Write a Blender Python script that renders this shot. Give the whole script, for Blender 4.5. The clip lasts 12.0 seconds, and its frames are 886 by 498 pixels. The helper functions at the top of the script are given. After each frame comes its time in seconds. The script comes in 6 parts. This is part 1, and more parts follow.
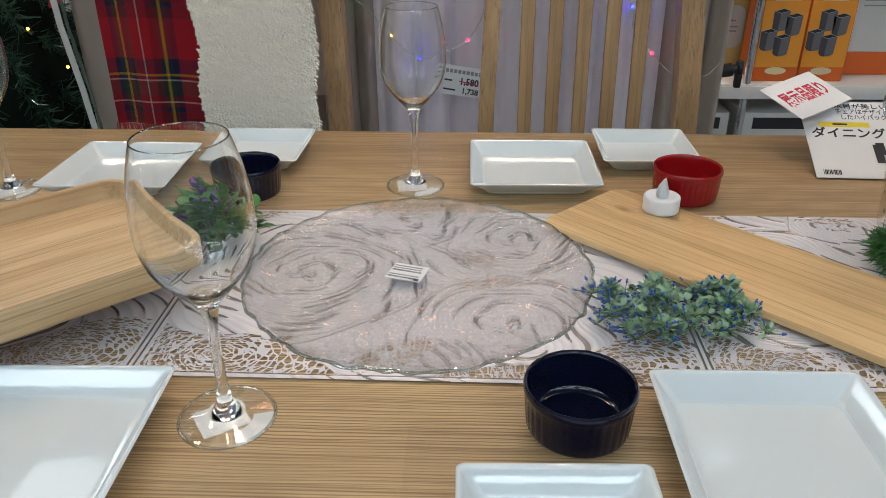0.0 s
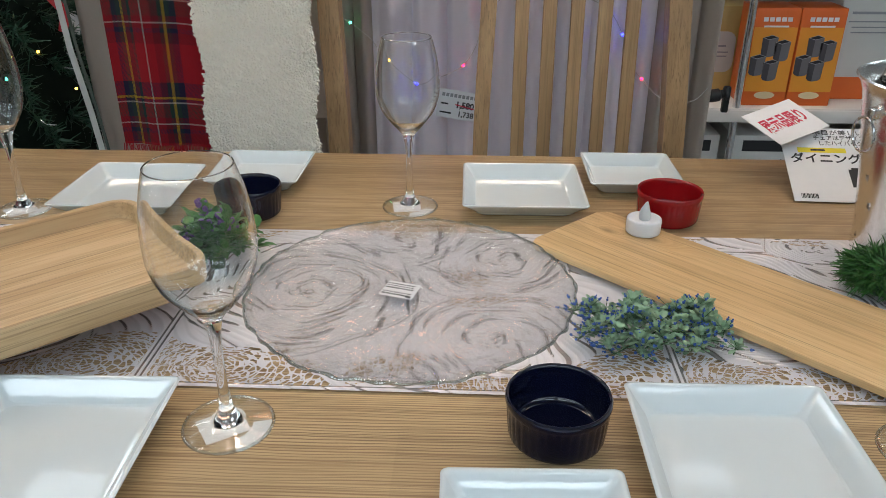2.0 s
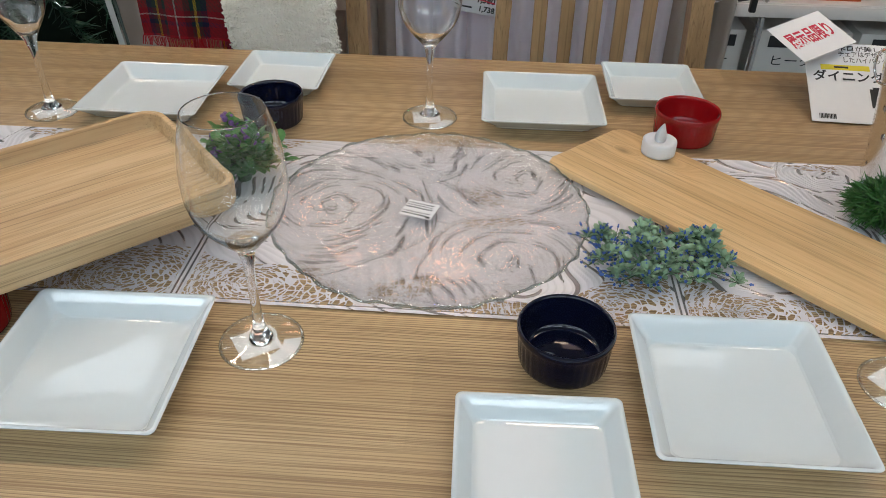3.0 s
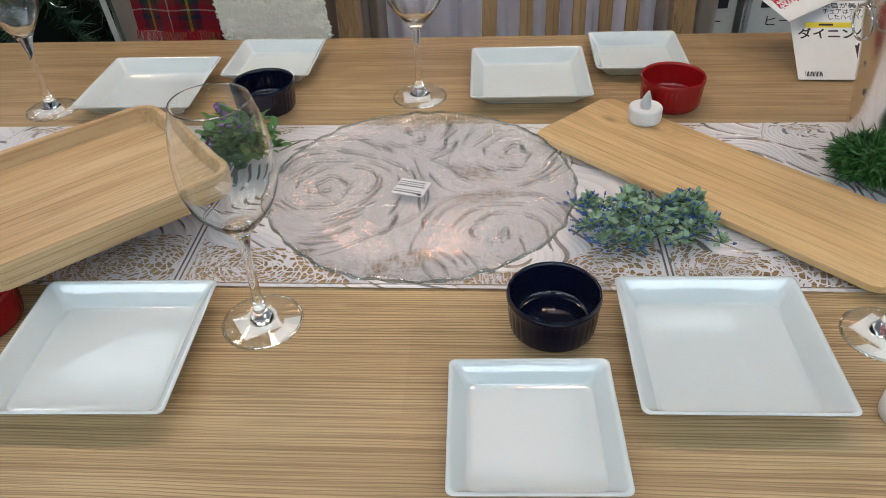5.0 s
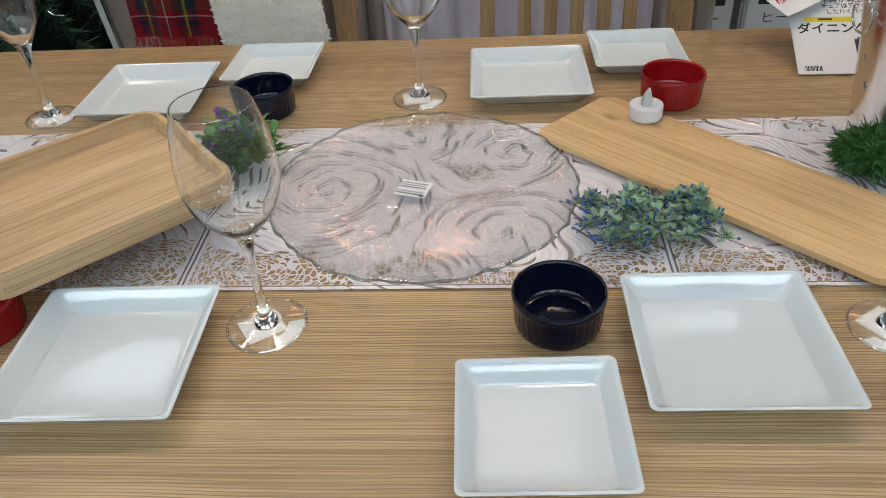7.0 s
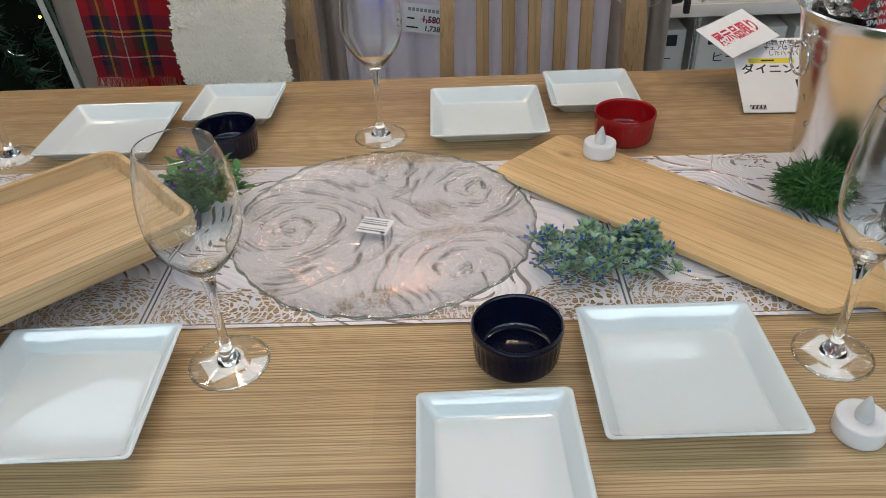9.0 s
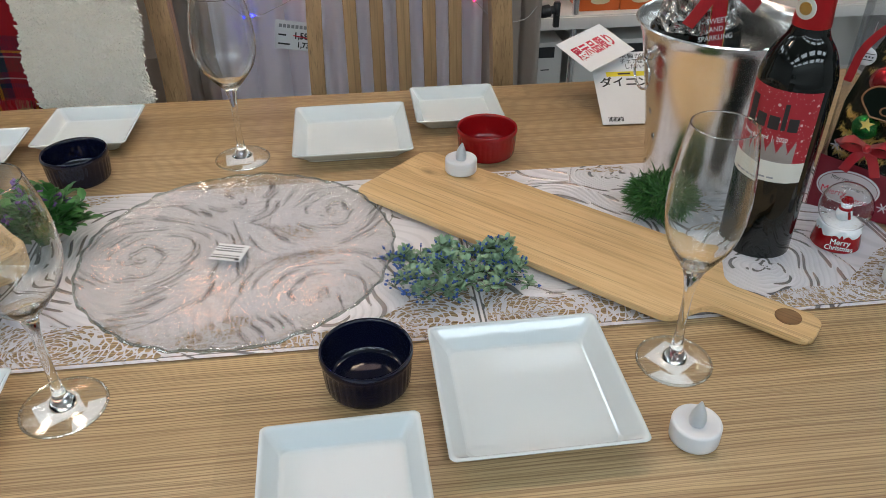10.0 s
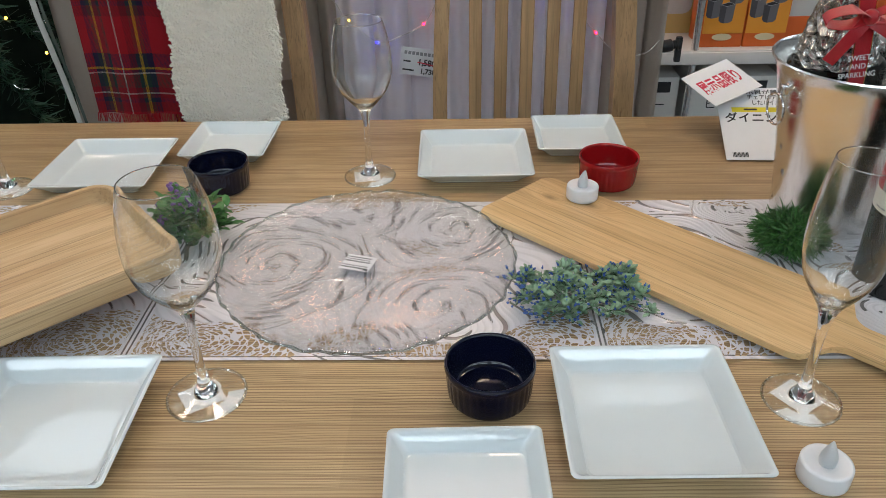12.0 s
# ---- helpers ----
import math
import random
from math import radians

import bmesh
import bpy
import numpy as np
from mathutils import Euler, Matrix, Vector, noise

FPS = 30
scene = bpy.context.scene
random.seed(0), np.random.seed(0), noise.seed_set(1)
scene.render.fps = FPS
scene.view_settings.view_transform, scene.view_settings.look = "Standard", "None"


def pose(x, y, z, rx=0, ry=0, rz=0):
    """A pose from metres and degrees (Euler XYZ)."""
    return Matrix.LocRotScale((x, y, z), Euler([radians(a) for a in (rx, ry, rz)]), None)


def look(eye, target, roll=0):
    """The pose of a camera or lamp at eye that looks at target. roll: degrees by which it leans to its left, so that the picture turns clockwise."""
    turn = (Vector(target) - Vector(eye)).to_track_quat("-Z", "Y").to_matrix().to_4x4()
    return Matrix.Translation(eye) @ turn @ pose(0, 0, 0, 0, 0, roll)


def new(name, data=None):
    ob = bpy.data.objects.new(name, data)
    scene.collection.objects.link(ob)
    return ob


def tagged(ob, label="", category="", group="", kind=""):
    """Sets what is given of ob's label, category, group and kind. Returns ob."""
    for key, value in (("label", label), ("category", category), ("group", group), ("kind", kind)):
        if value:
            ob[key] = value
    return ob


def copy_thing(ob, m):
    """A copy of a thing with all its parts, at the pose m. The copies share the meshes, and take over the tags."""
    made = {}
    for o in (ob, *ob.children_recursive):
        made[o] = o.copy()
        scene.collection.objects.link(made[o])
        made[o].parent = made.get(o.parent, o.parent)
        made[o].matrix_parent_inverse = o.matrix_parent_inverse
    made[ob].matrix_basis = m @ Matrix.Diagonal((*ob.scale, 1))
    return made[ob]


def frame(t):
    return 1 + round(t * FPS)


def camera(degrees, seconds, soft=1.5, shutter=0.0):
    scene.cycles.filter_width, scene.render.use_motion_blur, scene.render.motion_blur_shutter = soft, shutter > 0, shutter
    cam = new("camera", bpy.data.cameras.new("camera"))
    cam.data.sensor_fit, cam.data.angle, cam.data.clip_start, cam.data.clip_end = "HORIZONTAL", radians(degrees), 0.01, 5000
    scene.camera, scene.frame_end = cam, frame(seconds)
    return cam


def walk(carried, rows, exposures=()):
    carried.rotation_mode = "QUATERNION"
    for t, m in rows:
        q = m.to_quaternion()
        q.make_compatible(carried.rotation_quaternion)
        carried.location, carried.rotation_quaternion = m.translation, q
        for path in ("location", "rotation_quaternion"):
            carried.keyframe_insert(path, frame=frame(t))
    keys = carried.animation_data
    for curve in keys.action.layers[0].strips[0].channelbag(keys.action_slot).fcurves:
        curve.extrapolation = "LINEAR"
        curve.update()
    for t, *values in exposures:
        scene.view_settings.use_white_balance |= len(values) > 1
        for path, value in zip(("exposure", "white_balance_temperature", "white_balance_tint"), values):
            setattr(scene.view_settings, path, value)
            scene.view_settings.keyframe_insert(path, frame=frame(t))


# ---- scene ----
cam = camera(60.3, 12.0, 0.8)
PATH = [
    (0.0, (0.0398, -0.6105, 1.077), (-0.0135, 0.7177, 0.3832), -0.4),
    (0.5, (0.0442, -0.6338, 1.0815), (-0.0457, 0.6848, 0.3735), -1.6),
    (1.0, (0.045, -0.636, 1.086), (-0.06, 0.6818, 0.3772), -1.9),
    (1.5, (0.051, -0.639, 1.0943), (-0.0248, 0.696, 0.4148), -1.2),
    (2.0, (0.0503, -0.6442, 1.0965), (-0.0045, 0.6997, 0.4328), -0.1),
    (2.5, (0.0457, -0.6398, 1.1197), (-0.021, 0.6383, 0.3375), 0.3),
    (3.0, (0.0442, -0.6458, 1.155), (-0.0263, 0.5663, 0.2745), 0.9),
    (5.0, (0.0638, -0.6645, 1.164), (-0.0285, 0.5227, 0.2512), -2.7),
    (5.5, (0.0653, -0.6638, 1.167), (-0.033, 0.5272, 0.2595), -3.5),
    (6.0, (0.0645, -0.6615, 1.1692), (-0.0375, 0.5377, 0.2737), -4.1),
    (6.5, (0.0622, -0.66, 1.1663), (-0.0368, 0.5333, 0.2625), -4.0),
    (6.7, (0.06, -0.6615, 1.1603), (-0.0383, 0.5272, 0.2497), -3.8),
    (8.5, (0.0698, -0.675, 1.1692), (0.0277, 0.5527, 0.3083), -3.3),
    (9.0, (0.066, -0.6765, 1.1707), (0.0427, 0.5557, 0.315), -2.4),
    (9.5, (0.0848, -0.6713, 1.1797), (0.1147, 0.561, 0.3255), -1.9),
    (10.0, (0.123, -0.6675, 1.1752), (0.2715, 0.5647, 0.3315), -0.4),
    (10.5, (0.1275, -0.672, 1.1752), (0.3158, 0.5655, 0.3488), 0.5),
    (11.0, (0.1215, -0.6795, 1.1783), (0.2677, 0.579, 0.375), 0.4),
    (11.5, (0.0983, -0.6892, 1.1767), (0.1342, 0.5843, 0.3848), -0.5),
    (12.0, (0.0892, -0.6885, 1.1783), (0.0615, 0.585, 0.3862), -1.3),
]
walk(cam, [(t, look(eye, target, roll)) for t, eye, target, roll in PATH])

# ---------------------------------------------------------------- light
T = 0.72                      # height of the table top
world = bpy.data.worlds.new("shop_air")
world.use_nodes = True
world.node_tree.nodes["Background"].inputs[0].default_value = (0.85, 0.93, 1.0, 1)
world.node_tree.nodes["Background"].inputs[1].default_value = 0.12
scene.world = world
LAMP = 7.4                   # glow of the ceiling lights
scene.view_settings.exposure = 0.0


# ---------------------------------------------------------------- helpers for materials
class Nodes:
    def __init__(self, name):
        self.mat = bpy.data.materials.new(name)
        self.mat.use_nodes = True
        self.t = self.mat.node_tree
        self.bsdf = self.t.nodes["Principled BSDF"]
        self.out = self.t.nodes["Material Output"]
        self.tc = self.t.nodes.new("ShaderNodeTexCoord")

    def n(self, kind, operation="", blend_type="", data_type="", feature="", wave_type="", bands_direction="", attribute_name=""):
        node = self.t.nodes.new("ShaderNode" + kind)
        if operation:
            node.operation = operation
        if data_type:
            node.data_type = data_type
        if blend_type:
            node.blend_type = blend_type
        if feature:
            node.feature = feature
        if wave_type:
            node.wave_type, node.bands_direction = wave_type, bands_direction
        if attribute_name:
            node.attribute_name = attribute_name
        return node

    def link(self, a, b):
        self.t.links.new(a, b)

    def put(self, sock, v):
        if hasattr(v, "is_output"):
            self.link(v, sock)
        else:
            sock.default_value = v

    def coords(self, scale=(1, 1, 1), rot=(0, 0, 0), what="Object", loc=(0, 0, 0)):
        m = self.n("Mapping")
        self.link(self.tc.outputs[what], m.inputs[0])
        m.inputs["Scale"].default_value = scale
        m.inputs["Rotation"].default_value = [radians(a) for a in rot]
        m.inputs["Location"].default_value = loc
        return m.outputs[0]

    def noise(self, vec, scale, detail=4, rough=0.55, dist=0.0):
        k = self.n("TexNoise")
        self.link(vec, k.inputs["Vector"])
        k.inputs["Scale"].default_value, k.inputs["Detail"].default_value = scale, detail
        k.inputs["Roughness"].default_value, k.inputs["Distortion"].default_value = rough, dist
        return k.outputs[0]

    def ramp(self, fac, stops, constant=False):
        k = self.n("ValToRGB")
        self.link(fac, k.inputs[0])
        r = k.color_ramp
        r.interpolation = "CONSTANT" if constant else "LINEAR"
        while len(r.elements) < len(stops):
            r.elements.new(0.5)
        for e, (p, c) in zip(r.elements, stops):
            e.position = p
            e.color = (*c, 1) if hasattr(c, "__len__") else (c, c, c, 1)
        return k.outputs[0]

    def math(self, op, a, b=0.0, c=0.0):
        k = self.n("Math", operation=op)
        for s, v in zip(k.inputs, (a, b, c)):
            self.put(s, v)
        return k.outputs[0]

    def mix(self, fac, a, b, blend="MIX"):
        k = self.n("Mix", data_type="RGBA", blend_type=blend)
        self.put(k.inputs[0], fac)
        for s, v in ((k.inputs[6], a), (k.inputs[7], b)):
            self.put(s, (*v, 1) if isinstance(v, tuple) and len(v) == 3 else v)
        return k.outputs[2]

    def attr(self, name):
        return self.n("Attribute", attribute_name=name)

    def random(self):
        return self.n("ObjectInfo").outputs["Random"]

    def bump(self, height, strength=0.3, dist=0.001):
        k = self.n("Bump")
        k.inputs["Strength"].default_value, k.inputs["Distance"].default_value = strength, dist
        self.link(height, k.inputs["Height"])
        self.link(k.outputs[0], self.bsdf.inputs["Normal"])
        return k

    def set(self, **kw):
        names = {"color": "Base Color", "rough": "Roughness", "metal": "Metallic", "spec": "Specular IOR Level", "coat": "Coat Weight",
                 "coat_rough": "Coat Roughness", "trans": "Transmission Weight", "ior": "IOR", "alpha": "Alpha", "sheen": "Sheen Weight",
                 "sss": "Subsurface Weight", "glow": "Emission Strength", "glow_color": "Emission Color"}
        for k, v in kw.items():
            self.put(self.bsdf.inputs[names[k]], (*v, 1) if isinstance(v, tuple) and len(v) == 3 else v)
        return self.mat


def speckled(name, c1, c2, scale=30, rough=0.5, bump=0.1, bump_scale=200, fine=0.0005, metal=0.0, **kw):
    """A surface of two close colours in soft patches, with fine relief."""
    k = Nodes(name)
    v = k.coords()
    a = k.noise(v, scale, 5)
    b = k.noise(v, bump_scale, 3)
    k.bump(b, bump, fine)
    rr = k.math("MULTIPLY_ADD", a, 0.16, rough - 0.08)
    return k.set(color=k.mix(a, c1, c2), rough=rr, metal=metal, **kw)


def wood(name, dark, mid, light, along="x", fine=1.0, rough=0.42, ring=1.0, coat=0.0, vary=0.0, knots=()):
    """Straight-grained wood; along names the axis of the grain; knots (x, y, size) bend it."""
    k = Nodes(name)
    s = {"x": (1, 14, 14), "y": (14, 1, 14), "z": (14, 14, 1)}[along]
    v = k.coords(s)
    eye = None
    for kx, ky, size in knots:
        ln = k.n("VectorMath", operation="LENGTH")
        k.link(k.coords((0.55 / size, 1 / size, 0), (0, 0, 0), "Object", (-0.55 * kx / size, -ky / size, 0)), ln.inputs[0])
        near = k.math("POWER", 2.718, k.math("MULTIPLY", k.math("MULTIPLY", ln.outputs["Value"], ln.outputs["Value"]), -1.0))
        add = k.n("VectorMath", operation="ADD")
        k.link(v, add.inputs[0])
        off = k.n("CombineXYZ")
        k.link(k.math("MULTIPLY", near, 0.62), off.inputs[1])
        k.link(off.outputs[0], add.inputs[1])
        v = add.outputs[0]
        spot = k.math("POWER", near, 9.0)
        eye = spot if eye is None else k.math("MAXIMUM", eye, spot)
    if vary:
        add = k.n("VectorMath", operation="ADD")
        k.link(v, add.inputs[0])
        k.link(k.math("MULTIPLY", k.random(), vary), add.inputs[1])
        v = add.outputs[0]
    big = k.noise(v, 1.7 * ring, 4, 0.6, 0.6)
    streak = k.noise(v, 9 * ring, 6, 0.7, 0.3)
    s2 = {"x": (3, 420, 420), "y": (420, 3, 420), "z": (420, 420, 3)}[along]
    pores = k.noise(k.coords(s2), 1.0 * fine, 3, 0.6)
    base = k.ramp(big, [(0.25, dark), (0.5, mid), (0.75, light)])
    c = k.mix(k.ramp(streak, [(0.45, 0.0), (0.70, 0.5)]), base, dark)
    thin = k.noise(k.coords({"x": (5, 190, 190), "y": (190, 5, 190), "z": (190, 190, 5)}[along]), 1.0, 4, 0.65)
    c = k.mix(k.ramp(thin, [(0.54, 0.0), (0.66, 0.45)]), c, tuple(x * 0.75 for x in dark))
    c = k.mix(k.ramp(pores, [(0.55, 0.0), (0.68, 0.65)]), c, tuple(x * 0.55 for x in dark))
    if eye is not None:
        c = k.mix(k.math("MULTIPLY", eye, 0.75), c, tuple(x * 0.5 for x in dark))
    k.bump(k.math("ADD", pores, k.math("MULTIPLY", streak, 0.6)), 0.25, 0.0006)
    return k.set(color=c, rough=k.math("MULTIPLY_ADD", streak, 0.2, rough - 0.08), coat=coat, coat_rough=0.25)


def plain(name, color, rough=0.5, metal=0.0, **kw):
    k = Nodes(name)
    a = k.noise(k.coords(), 60, 3)
    return k.set(color=k.mix(a, tuple(x * 0.94 for x in color), color), rough=k.math("MULTIPLY_ADD", a, 0.1, max(rough - 0.05, 0)), metal=metal, **kw)


def clear(name, tint=(1, 1, 1), ior=1.48, rough=0.0):
    k = Nodes(name)
    g = k.n("BsdfGlass")
    g.inputs["Color"].default_value = (*tint, 1)
    g.inputs["IOR"].default_value, g.inputs["Roughness"].default_value = ior, rough
    k.link(g.outputs[0], k.out.inputs["Surface"])
    return k.mat


def film_mat(name, tint=(1, 1, 1), gloss=0.08, rough=0.06, solid=0.0, edge=0.75, relief=0.0):
    """Thin clear sheet: what lies behind shows straight through, with a gloss over it; solid adds the bending of thick glass."""
    k = Nodes(name)
    tr, gl, mx, lw = k.n("BsdfTransparent"), k.n("BsdfGlossy"), k.n("MixShader"), k.n("LayerWeight")
    tr.inputs[0].default_value = (*tint, 1)
    gl.inputs["Roughness"].default_value = rough
    lw.inputs[0].default_value = 0.5
    # gloss rises towards grazing views, as on real glass
    k.link(k.math("MULTIPLY_ADD", k.math("POWER", lw.outputs["Facing"], 4.0), edge, gloss), mx.inputs[0])
    k.link(tr.outputs[0], mx.inputs[1])
    k.link(gl.outputs[0], mx.inputs[2])
    last = mx.outputs[0]
    bp = None
    if relief:
        v = k.coords()
        swirl = k.noise(v, 24, 3, 0.5, 2.2)
        sharp = k.math("ABSOLUTE", k.math("SUBTRACT", k.math("FRACT", k.math("MULTIPLY", swirl, 7.0)), 0.5))
        bp = k.bump(k.math("ADD", swirl, k.math("MULTIPLY", sharp, 0.07)), 1.0, relief)
        k.link(bp.outputs[0], gl.inputs["Normal"])
    if solid:
        g, m2 = k.n("BsdfGlass"), k.n("MixShader")
        g.inputs["Color"].default_value, g.inputs["IOR"].default_value = (*tint, 1), 1.48
        m2.inputs[0].default_value = solid
        if bp:
            k.link(bp.outputs[0], g.inputs["Normal"])
        k.link(last, m2.inputs[1])
        k.link(g.outputs[0], m2.inputs[2])
        last = m2.outputs[0]
    k.link(last, k.out.inputs["Surface"])
    return k.mat


# ---------------------------------------------------------------- materials
def table_material():
    k = Nodes("ash_table_top")
    v = k.coords((1, 7, 7))
    big = k.noise(v, 2.2, 5, 0.6, 0.8)
    mid = k.noise(k.coords((1.6, 60, 60)), 1.0, 5, 0.65, 0.3)
    # growth lines of straight ash grain, some two millimetres apart, in bands of finer and coarser lines
    warp = k.n("VectorMath", operation="ADD")
    k.link(k.coords((1, 1, 1)), warp.inputs[0])
    wob = k.n("CombineXYZ")
    k.link(k.math("MULTIPLY", k.noise(k.coords((0.8, 4, 4)), 2.0, 3), 0.030), wob.inputs[1])
    k.link(wob.outputs[0], warp.inputs[1])
    w = k.n("TexWave", wave_type="BANDS", bands_direction="Y")
    k.link(warp.outputs[0], w.inputs[0])
    w.inputs["Scale"].default_value, w.inputs["Distortion"].default_value = 104, 0.9
    w.inputs["Detail"].default_value, w.inputs["Detail Scale"].default_value = 3, 0.5
    base = k.ramp(big, [(0.28, (0.42, 0.29, 0.146)), (0.5, (0.50, 0.355, 0.188)), (0.74, (0.58, 0.43, 0.245))])
    c = k.mix(k.ramp(mid, [(0.4, 0.0), (0.75, 0.38)]), base, (0.33, 0.20, 0.095))
    strong = k.ramp(k.noise(k.coords((0.5, 9, 9)), 1.0, 3, 0.55), [(0.34, 0.38), (0.62, 0.95)])
    line = k.math("MULTIPLY", k.ramp(w.outputs[0], [(0.03, 1.0), (0.36, 0.0)]), strong)
    c = k.mix(line, c, (0.145, 0.088, 0.040))
    hair = k.noise(k.coords((4, 520, 520)), 1.0, 3, 0.6)
    c = k.mix(k.ramp(hair, [(0.46, 0.0), (0.64, 0.80)]), c, (0.23, 0.135, 0.062))
    pores = k.noise(k.coords((14, 1100, 1100)), 1.0, 3, 0.6)
    c = k.mix(k.ramp(pores, [(0.6, 0.0), (0.72, 0.35)]), c, (0.20, 0.11, 0.05))
    # broad pale and dark staves, as the boards were glued up
    stave = k.n("TexBrick")
    k.link(k.coords((1, 1, 1)), stave.inputs["Vector"])
    stave.inputs["Scale"].default_value = 1.0
    stave.inputs["Mortar Size"].default_value = 0.0
    stave.inputs["Brick Width"].default_value, stave.inputs["Row Height"].default_value = 0.75, 0.098
    stave.inputs["Color1"].default_value, stave.inputs["Color2"].default_value = (0.90, 0.89, 0.88, 1), (1.08, 1.08, 1.08, 1)
    c = k.mix(1.0, c, stave.outputs["Color"], "MULTIPLY")
    # one dark bark pocket
    ln = k.n("VectorMath", operation="LENGTH")
    k.link(k.coords((160, 62, 0), (0, 0, -20), "Object", (35.0, 29.5, 0)), ln.inputs[0])
    c = k.mix(k.ramp(ln.outputs["Value"], [(0.3, 0.75), (1.0, 0.0)]), c, (0.10, 0.055, 0.028))
    k.bump(k.math("SUBTRACT", w.outputs[0], k.math("MULTIPLY", pores, 0.8)), 0.2, 0.0004)
    return k.set(color=c, rough=k.math("MULTIPLY_ADD", mid, 0.2, 0.34), coat=0.15, coat_rough=0.3)


M_TABLE = table_material()
M_TABLE_EDGE = wood("ash_edge", (0.34, 0.19, 0.085), (0.45, 0.27, 0.13), (0.52, 0.33, 0.17))
M_TRAY = wood("acacia_tray_wood", (0.42, 0.255, 0.120), (0.60, 0.415, 0.222), (0.70, 0.52, 0.305), ring=1.3, rough=0.5)
M_BOARD = wood("rubberwood_board", (0.50, 0.31, 0.140), (0.67, 0.45, 0.220), (0.76, 0.545, 0.290), ring=1.3, rough=0.46, knots=((0.093, 0.262, 0.016), (0.045, 0.245, 0.012)))
# dark brown: painted shade of the board's hole; also the trunk and a carton
M_HOLE = wood("hole_shade_and_dark_wood", (0.16, 0.08, 0.035), (0.22, 0.12, 0.05), (0.28, 0.16, 0.07))
M_CHAIR = wood("oak_chair", (0.29, 0.165, 0.075), (0.44, 0.265, 0.127), (0.54, 0.345, 0.172), along="z", ring=1.2, vary=7.0)


def porcelain():
    k = Nodes("white_porcelain")
    v = k.coords()
    a = k.noise(v, 9, 3)
    k.bump(k.math("ADD", k.noise(v, 55, 2, 0.5), k.math("MULTIPLY", k.noise(v, 140, 1, 0.4), 0.16)), 0.25, 0.0011)
    return k.set(color=k.mix(a, (0.625, 0.68, 0.705), (0.67, 0.725, 0.745)), rough=0.0, coat=0.5, coat_rough=0.0)


M_PORCELAIN = porcelain()


def glaze(name, c1, c2):
    k = Nodes(name)
    v = k.coords()
    a = k.noise(v, 40, 4)
    k.bump(k.noise(v, 70, 2), 0.08, 0.0008)
    return k.set(color=k.mix(a, c1, c2), rough=0.05, spec=0.5)


M_NAVY = glaze("navy_glaze", (0.0025, 0.0035, 0.013), (0.005, 0.007, 0.024))
M_RED = glaze("red_glaze", (0.26, 0.005, 0.008), (0.33, 0.008, 0.010))
M_GLASS = clear("clear_glass", (0.995, 1.0, 0.998), 1.46)
M_RIM_GLASS = film_mat("green_rim_glass", (0.80, 0.85, 0.83), 0.10, 0.03, 0.4)
M_PLATTER = film_mat("pressed_glass", (0.985, 0.99, 0.99), 0.09, 0.02, 0.30, 0.6, 0.0010)
M_FOOT_GLASS = film_mat("thin_blown_glass", (0.97, 0.98, 0.975), 0.07, 0.03, 0.12, 0.5)
M_RIM_EDGE = film_mat("polished_glass_edge", (0.93, 0.95, 0.94), 0.22, 0.05, 0.35, 0.7)
M_PAPER = speckled("white_paper", (0.75, 0.75, 0.77), (0.80, 0.80, 0.81), 80, 0.7, 0.05)
M_INK = plain("black_ink", (0.02, 0.02, 0.022), 0.6)
M_GREY_INK = plain("grey_ink", (0.30, 0.30, 0.32), 0.6)
M_RED_INK = plain("red_ink", (0.62, 0.02, 0.06), 0.55)
M_YELLOW = plain("yellow_marker", (0.80, 0.66, 0.03), 0.6)
M_CANDLE = plain("white_plastic", (0.76, 0.77, 0.80), 0.32)
M_FLAME = plain("milky_plastic_flame", (0.72, 0.73, 0.74), 0.3, trans=0.25)
def steel():
    k = Nodes("polished_steel")
    v = k.coords((1, 1, 40))
    a = k.noise(v, 6, 4)
    k.bump(k.noise(k.coords((6, 6, 1)), 3, 2), 0.06, 0.003)
    return k.set(color=(0.86, 0.85, 0.83), metal=1.0, rough=k.math("MULTIPLY_ADD", a, 0.12, 0.16))


M_STEEL = steel()
M_CHROME = plain("chrome", (0.75, 0.75, 0.76), 0.12, 1.0)
M_BOTTLE = glaze("dark_bottle_glass", (0.002, 0.003, 0.003), (0.004, 0.005, 0.004))
M_CAPSULE = plain("red_foil_capsule", (0.42, 0.008, 0.012), 0.3, 0.3)
M_GOLD = plain("gold_foil", (0.75, 0.52, 0.18), 0.25, 1.0)
M_LEAF_A = speckled("waxy_green_leaf", (0.030, 0.125, 0.026), (0.085, 0.25, 0.06), 90, 0.45, 0.1)
M_LEAF_B = speckled("sage_green_leaf", (0.18, 0.32, 0.19), (0.37, 0.50, 0.34), 120, 0.5, 0.1)
M_GRASS = speckled("dark_grass_blade", (0.016, 0.075, 0.012), (0.050, 0.17, 0.030), 150, 0.5, 0.1)
M_PURPLE = speckled("purple_berry", (0.12, 0.045, 0.22), (0.24, 0.12, 0.38), 200, 0.55, 0.2)
M_BLUEBUD = speckled("blue_berry", (0.03, 0.085, 0.34), (0.07, 0.16, 0.48), 200, 0.5, 0.2)
M_STEM = plain("green_stem", (0.05, 0.11, 0.04), 0.6)
M_PINE = speckled("pine_needle", (0.008, 0.034, 0.018), (0.020, 0.070, 0.036), 150, 0.5, 0.1)


